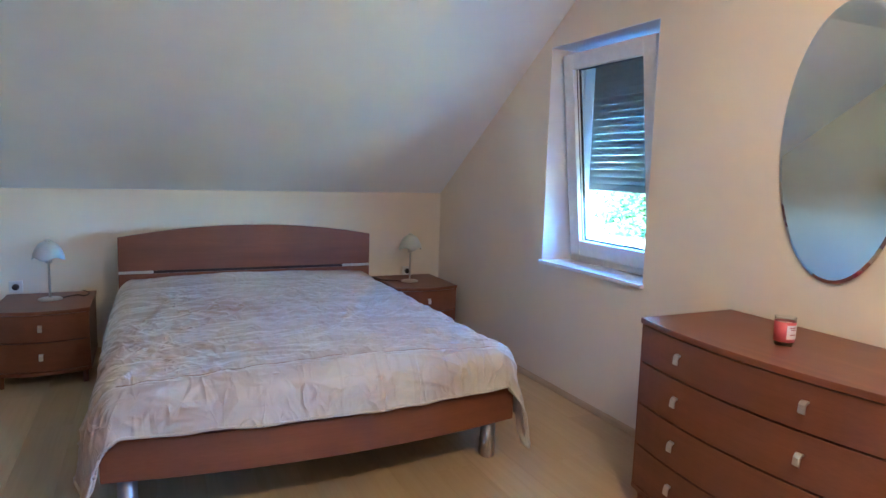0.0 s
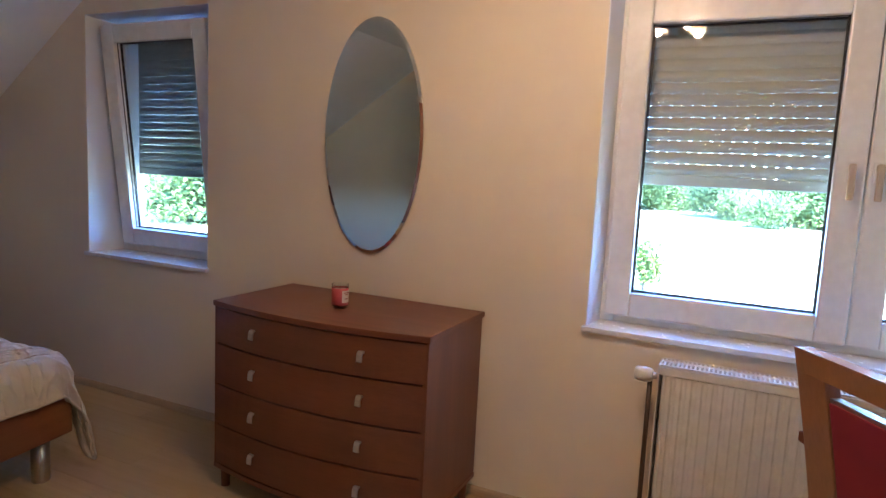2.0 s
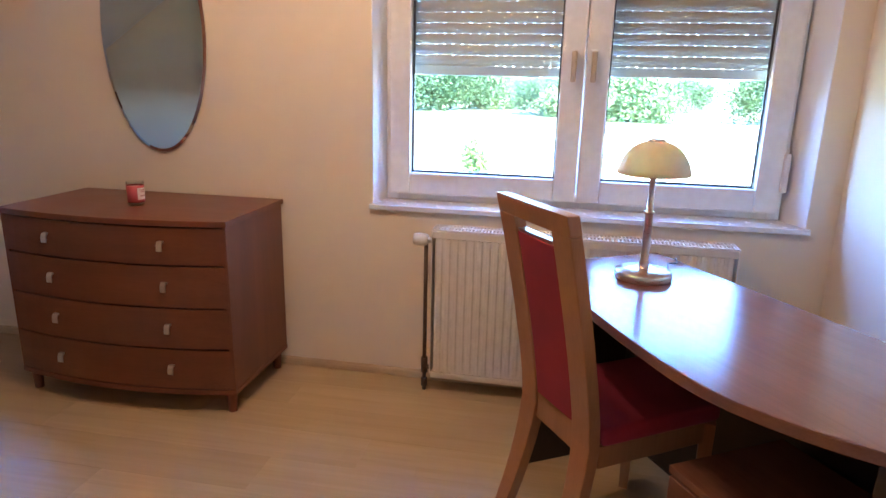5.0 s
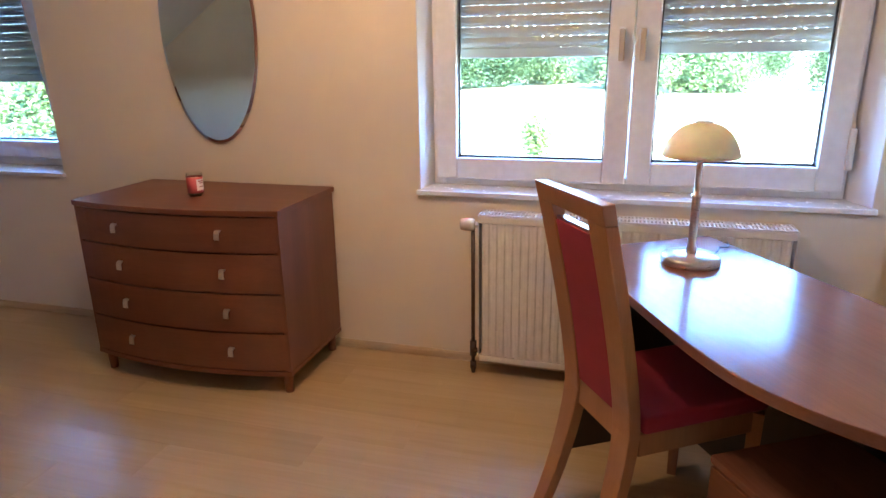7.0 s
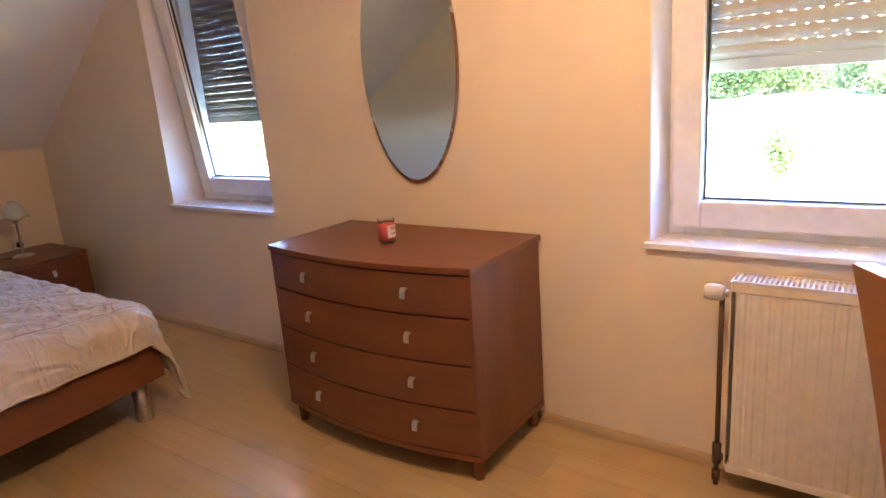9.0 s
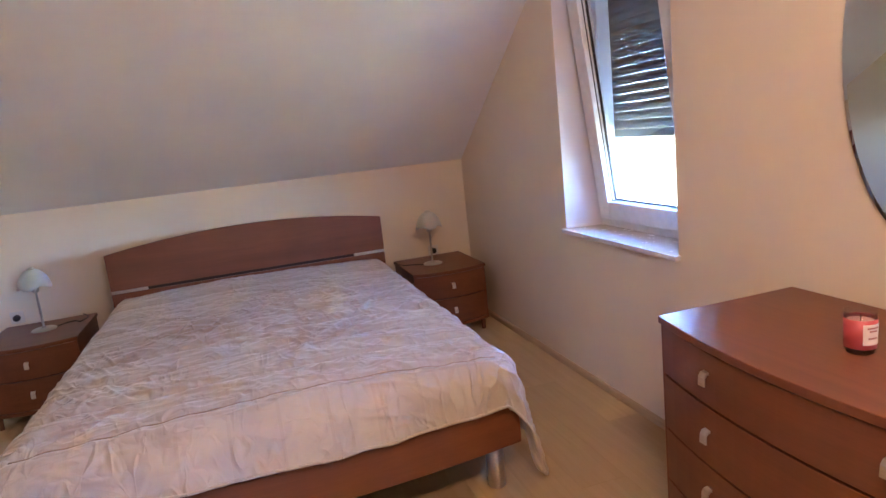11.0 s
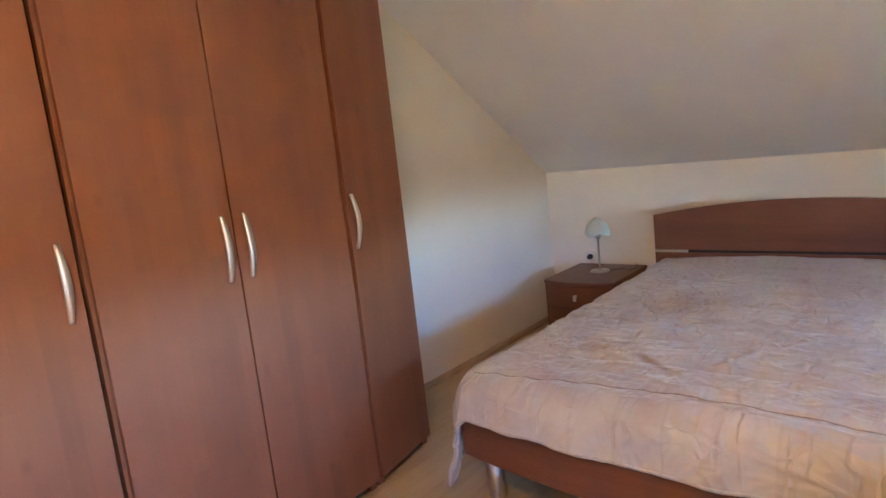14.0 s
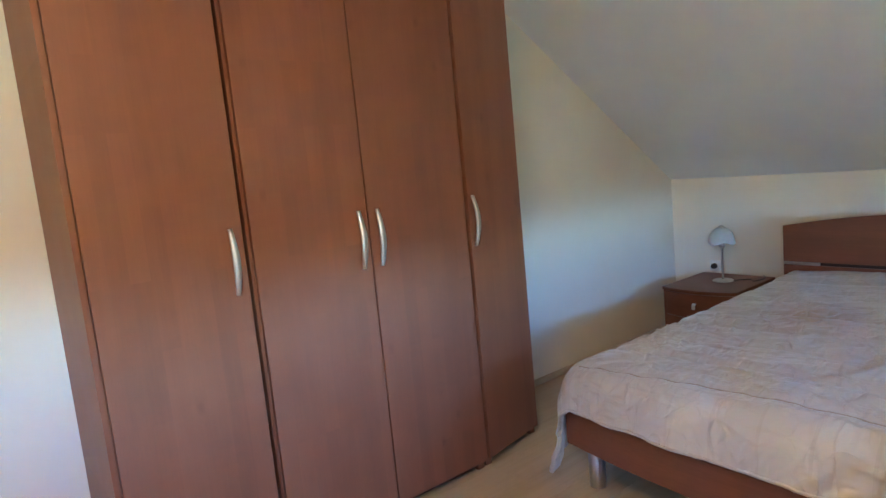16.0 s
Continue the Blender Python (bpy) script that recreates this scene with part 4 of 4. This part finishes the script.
for k in range(2):
    part("drawer_front", block(bm_new(), 0.008, 0.398, -0.004, 0.011, 0.035 + 0.2 * k, 0.228 + 0.2 * k, 0.003), cherry_x, pedestal)
for x in (0.04, 0.36):
    for y in (0.04, 0.32):
        part("foot", turned(bm_new(), [(0, 0), (0.02, 0), (0.02, 0.031), (0, 0.031)], 14, (x, y)), black_plastic, pedestal)

# ---- desk lamp ----
dlamp = thing("desk_lamp", pose(1.972, -0.255, 0.746), "satin nickel desk lamp with cream glass dome shade", "table lamp")
part("base", turned(bm_new(), [(0, 0), (0.086, 0), (0.088, 0.003), (0.088, 0.020), (0.084, 0.026), (0.03, 0.032), (0, 0.033)], 44), nickel, dlamp, "round nickel base", True)
bm = bm_new()
turned(bm, [(0, 0.03), (0.016, 0.03), (0.016, 0.05), (0.0125, 0.056), (0.0125, 0.205), (0.016, 0.208), (0.016, 0.214), (0.009, 0.217), (0.009, 0.315), (0.015, 0.320), (0.016, 0.335), (0.010, 0.345), (0, 0.345)], 20)
part("stem", bm, nickel, dlamp, "nickel stem with a collar", True)
rows = [(0.016 + 0.094 * math.sin(k / 12 * 1.32) / math.sin(1.32), 0.334 + 0.096 * (math.cos(k / 12 * 1.32) - math.cos(1.32)) / (1 - math.cos(1.32))) for k in range(13)]
rows += [(r - 0.0035, z - 0.0035) for r, z in rows[::-1]]
part("shade", turned(bm_new(), rows, 44), cream_shade, dlamp, "cream frosted glass dome", True)
part("cap", turned(bm_new(), [(0.0, 0.424), (0.024, 0.426), (0.026, 0.432), (0.020, 0.437), (0, 0.438)], 24), nickel, dlamp, "flat nickel cap", True)
part("cord", tube(bm_new(), smooth_line([(0.06, -0.062, 0.006), (0.10, -0.09, 0.014), (0.15, -0.10, 0.012), (0.20, -0.135, 0.003), (0.262, -0.14, 0.003)], 6), 0.0028, 8), black_plastic, dlamp, "thin dark cord", True)


# ---- chair ----
chair = thing("dining_chair", pose(1.606, -0.033, 0, 0, 0, 33.5), "beech chair with crimson padded back and seat", "chair")
# local axes: x along the width, y to the back, z up; the seat lies towards -y
CW = 0.347


def back_y(z):
    """The line of the back posts: raked above the seat, splayed below it."""
    return 0.02 + 0.118 * max(0.0, (z - 0.44) / 0.60) ** 1.25 + 0.10 * max(0.0, (0.44 - z) / 0.44) ** 1.6


def post(x0, x1, z0, z1, y_thick=0.035, steps=14):
    bm = bm_new()
    front = [(back_y(z) - y_thick / 2, z) for z in (z0 + (z1 - z0) * k / steps for k in range(steps + 1))]
    rear = [(y + y_thick, z) for y, z in front[::-1]]
    return slab(bm, front + rear, x0, x1, 0.004, axis="x")


STILE = 0.082
for s in (-1, 1):
    bm = post(min(s * CW / 2, s * (CW / 2 - STILE)), max(s * CW / 2, s * (CW / 2 - STILE)), 0.0, 0.996)
    for v in bm.verts:
        if abs(v.co.x) < CW / 2 - STILE / 2 and v.co.z < 0.45:
            v.co.x += s * 0.034 * (1 - v.co.z / 0.45)
    part("rear_leg", bm, chair_wood, chair)
    bm = bm_new()
    x = s * (CW / 2 + 0.005)
    tube(bm, [(x - s * 0.02, -0.38, 0.0), (x - s * 0.02, -0.38, 0.42)], [0.020, 0.028], 4)
    part("front_leg", bm, chair_wood, chair)
    part("side_rail", block(bm_new(), s * (CW / 2 - 0.018) - 0.012, s * (CW / 2 - 0.018) + 0.012, -0.36, 0.001, 0.36, 0.425, 0.003), chair_wood, chair)
part("top_rail", post(-CW / 2, CW / 2, 0.997, 1.048, 0.036, 4), chair_wood, chair)
part("front_rail", block(bm_new(), -CW / 2 + 0.03, CW / 2 - 0.03, -0.392, -0.368, 0.36, 0.425, 0.003), chair_wood, chair)
part("rear_rail", block(bm_new(), -CW / 2 + STILE - 0.02, CW / 2 - STILE + 0.02, 0.007, 0.030, 0.38, 0.465, 0.003), chair_wood, chair)
part("back_pad", post(-CW / 2 + STILE + 0.002, CW / 2 - STILE - 0.002, 0.468, 0.955, 0.030), red_fabric, chair, "crimson padded back")
part("pad_rail", post(-CW / 2 + STILE + 0.001, CW / 2 - STILE - 0.001, 0.955, 0.966, 0.022, 3), steel, chair, "thin metal rail above the pad")
bm = block(bm_new(), -CW / 2 - 0.005, CW / 2 + 0.005, -0.405, -0.002, 0.426, 0.478, 0.018, 4)
part("seat", bm, red_fabric, chair, "crimson padded seat", True)

# ---- ceiling lamp with lit shades ----
lx, ly = 1.42, 0.74
chandelier = thing("ceiling_lamp", pose(lx, ly, FLAT), "ceiling lamp with lit amber glass shades", "ceiling lamp")
part("canopy", turned(bm_new(), [(0, 0), (0.06, 0), (0.058, -0.015), (0.03, -0.028), (0, -0.03)], 28), nickel, chandelier, "", True)
part("rod", tube(bm_new(), [(0, 0, -0.02), (0, 0, -0.13)], 0.008, 12), nickel, chandelier, "", True)
for k in range(3):
    a = radians(100 + 120 * k)
    cx, cy = math.cos(a), math.sin(a)
    arm = part("arm", tube(bm_new(), [(0, 0, -0.12), (0.06 * cx, 0.06 * cy, -0.15), (0.11 * cx, 0.11 * cy, -0.14), (0.13 * cx, 0.13 * cy, -0.17)], 0.006, 10), nickel, chandelier, "", True)
    bm = turned(bm_new(), [(0.014, -0.165), (0.030, -0.19), (0.042, -0.225), (0.046, -0.25), (0.042, -0.247), (0.026, -0.19), (0.012, -0.168)], 20, (0.13 * cx, 0.13 * cy))
    part("shade", bm, lit_shade, arm, "lit amber glass shade", True)
    bulb = new("bulb", bpy.data.lights.new("bulb", "POINT"))
    bulb.data.energy, bulb.data.color, bulb.data.shadow_soft_size = 0.58, (1.0, 0.66, 0.36), 0.02
    bulb.location = (lx + 0.13 * cx, ly + 0.13 * cy, FLAT - 0.262)


# ---- outside ----
for name, (y0, y1, z0, z1) in (("window_portal", W1), ("window_portal", W2)):
    lamp = bpy.data.lights.new(name, "AREA")
    lamp.shape, lamp.size, lamp.size_y = "RECTANGLE", z1 - z0, y1 - y0
    lamp.cycles.is_portal = True
    new(name, lamp).matrix_world = look((OUT + 0.02, (y0 + y1) / 2, (z0 + z1) / 2), (0, (y0 + y1) / 2, (z0 + z1) / 2))
GROUND = -3.1
bm = bm_new()
n = 24
grid = [[bm.verts.new((-300 + 3000 * (i / n) ** 2, -1500 + 3000 * j / n, GROUND)) for j in range(n + 1)] for i in range(n + 1)]
for i in range(n):
    for j in range(n):
        bm.faces.new((grid[i][j], grid[i + 1][j], grid[i + 1][j + 1], grid[i][j + 1]))
structure("ground", bm, grass, "sunlit pale meadow")


def tree_parts(seed, h, r, leaves, size, low=0.12):
    """Meshes of a trunk with limbs and of a crown of leaf tufts with an uneven outline."""
    rng = random.Random(seed)
    bm = bm_new()
    trunk_r = 0.02 * h + 0.02
    tube(bm, [(0, 0, 0), (0.02 * h, 0.01 * h, 0.3 * h), (0, 0.03 * h, 0.6 * h), (0.01 * h, 0, 0.9 * h)], [trunk_r, trunk_r * 0.75, trunk_r * 0.45, trunk_r * 0.12], 8)
    tips = []
    for k in range(11):
        z = h * rng.uniform(max(low, 0.15), 0.8)
        a, reach = rng.uniform(0, 6.28), r * rng.uniform(0.5, 0.95) * (1.1 - 0.6 * z / h)
        end = Vector((reach * math.cos(a), reach * math.sin(a), z + reach * rng.uniform(0.2, 0.6)))
        tube(bm, [(0, 0, z), tuple(Vector((0, 0, z)).lerp(end, 0.5) + Vector((0, 0, 0.04 * h))), tuple(end)], [trunk_r * 0.35, trunk_r * 0.2, trunk_r * 0.06], 6)
        tips.append(end)
    tips.append(Vector((0, 0, 0.88 * h)))
    for k in range(9):
        a, u = rng.uniform(0, 6.28), rng.uniform(0.1, 0.85)
        tips.append(Vector((r * u * math.cos(a), r * u * math.sin(a), h * rng.uniform(low + 0.1, 0.85))))
    wood_me = mesh_of("trunk", bm, bark)
    verts, faces = [], []
    for k in range(leaves):
        tip = rng.choice(tips)
        spread = r * 0.34
        c = tip + Vector((rng.gauss(0, spread), rng.gauss(0, spread), rng.gauss(0, spread * 0.8)))
        if c.z < h * low * 0.6:
            c.z = h * low + rng.random() * 0.2 * h
        u = Vector((rng.gauss(0, 1), rng.gauss(0, 1), rng.gauss(0, 0.6))).normalized()
        v = u.orthogonal().normalized()
        s = size * rng.uniform(0.6, 1.4)
        base = len(verts)
        verts += [tuple(c - u * s), tuple(c + v * s * 0.55 + u * s * 0.1), tuple(c + u * s), tuple(c - v * s * 0.55 + u * s * 0.1)]
        faces.append((base, base + 1, base + 2, base + 3))
    me = bpy.data.meshes.new("crown")
    me.from_pydata(verts, [], faces)
    return wood_me, me


def tree(name, kind, label, at, seed, h, r, leaves, size, low=0.12, category="tree", group="trees round the meadow"):
    t = thing(name, pose(*at), label, category, group)
    wood_me, crown_me = tree_parts(seed, h, r, leaves, size, low)
    crown_me.materials.append(leaf_mats[kind])
    for nm, me in (("trunk", wood_me), ("crown", crown_me)):
        ob = new(nm, me)
        ob.parent = t
    return t


def far_at(yaw, dist):
    return (0.2 + dist * math.cos(radians(yaw)), 0.1 + dist * math.sin(radians(yaw)), GROUND)


kinds = [tree("broadleaf_tree", 0, "dense dark green broadleaf tree at the meadow's edge", far_at(13.6, 100), 3, 6.0, 4.2, 9000, 0.20, 0.03),
         tree("broadleaf_tree", 1, "light green broadleaf tree at the meadow's edge", far_at(4.6, 116), 8, 5.2, 3.6, 8000, 0.19, 0.03),
         tree("shrub", 1, "round light green shrub on the meadow", far_at(-1.6, 78), 5, 3.0, 2.4, 5000, 0.14, 0.02, "shrub", "shrubs on the meadow")]
rng = random.Random(12)
for yaw, dist, k in ((18.5, 108, 0), (16.2, 96, 0), (10.8, 103, 0), (9.0, 108, 0), (6.9, 112, 1), (2.6, 96, 0), (-4.0, 88, 1), (-5.7, 86, 1), (-9.6, 120, 0), (-15.9, 90, 0), (-23.5, 84, 0), (22, 92, 0), (26, 88, 1), (-8.2, 84, 2), (1.2, 90, 2), (30, 72, 1), (35, 64, 0), (39.5, 58, 1), (43.5, 52, 1), (47.2, 50, 1)):
    x, y, z = far_at(yaw + rng.uniform(-0.3, 0.3), dist)
    s = rng.uniform(0.85, 1.15)
    t = copy_thing(kinds[k], pose(x, y, z, 0, 0, rng.uniform(0, 360)) @ Matrix.Diagonal((s, s, s * rng.uniform(0.9, 1.1), 1)))
tree("sapling", 2, "slender young yellow-green tree on the meadow", far_at(7.9, 26), 21, 2.5, 0.6, 1300, 0.085, 0.1, "tree")

# ---- floor boards ----
BL, BW = 1.285, 0.194
board_me = mesh_of("board", block(bm_new(), -BL / 2 + 0.0001, BL / 2 - 0.0001, -BW / 2 + 0.0001, BW / 2 - 0.0001, -0.0119, 0.0, 0.0005, 1), board_mat)
cut_meshes = {}


def board(x0, x1, y0, y1):
    """One laminate board along the room's x or y; boards cut at a wall get a mesh of their own."""
    lx_, ly_ = round(y1 - y0, 3), round(x1 - x0, 3)
    key = (lx_, ly_)
    if key not in cut_meshes:
        cut_meshes[key] = board_me if key == (BL, BW) else mesh_of("board", block(bm_new(), -lx_ / 2 + 0.0001, lx_ / 2 - 0.0001, -ly_ / 2 + 0.0001, ly_ / 2 - 0.0001, -0.0119, 0.0, 0.0005, 1), board_mat)
    ob = new("board", cut_meshes[key])
    ob.parent = floor
    ob.matrix_basis = pose((x0 + x1) / 2, (y0 + y1) / 2, 0, 0, 0, 90)


x, row = WEST, 0
while x < EAST - 0.01:
    xe = min(x + BW, EAST)
    y = SOUTH - (0.43 * (row % 3) + 0.11 * (row % 2))
    while y < NORTH - 0.001:
        a, c = max(y, SOUTH), min(y + BL, NORTH)
        if c - a > 0.02:
            board(x, xe, a, c)
        y += BL
    x, row = xe, row + 1
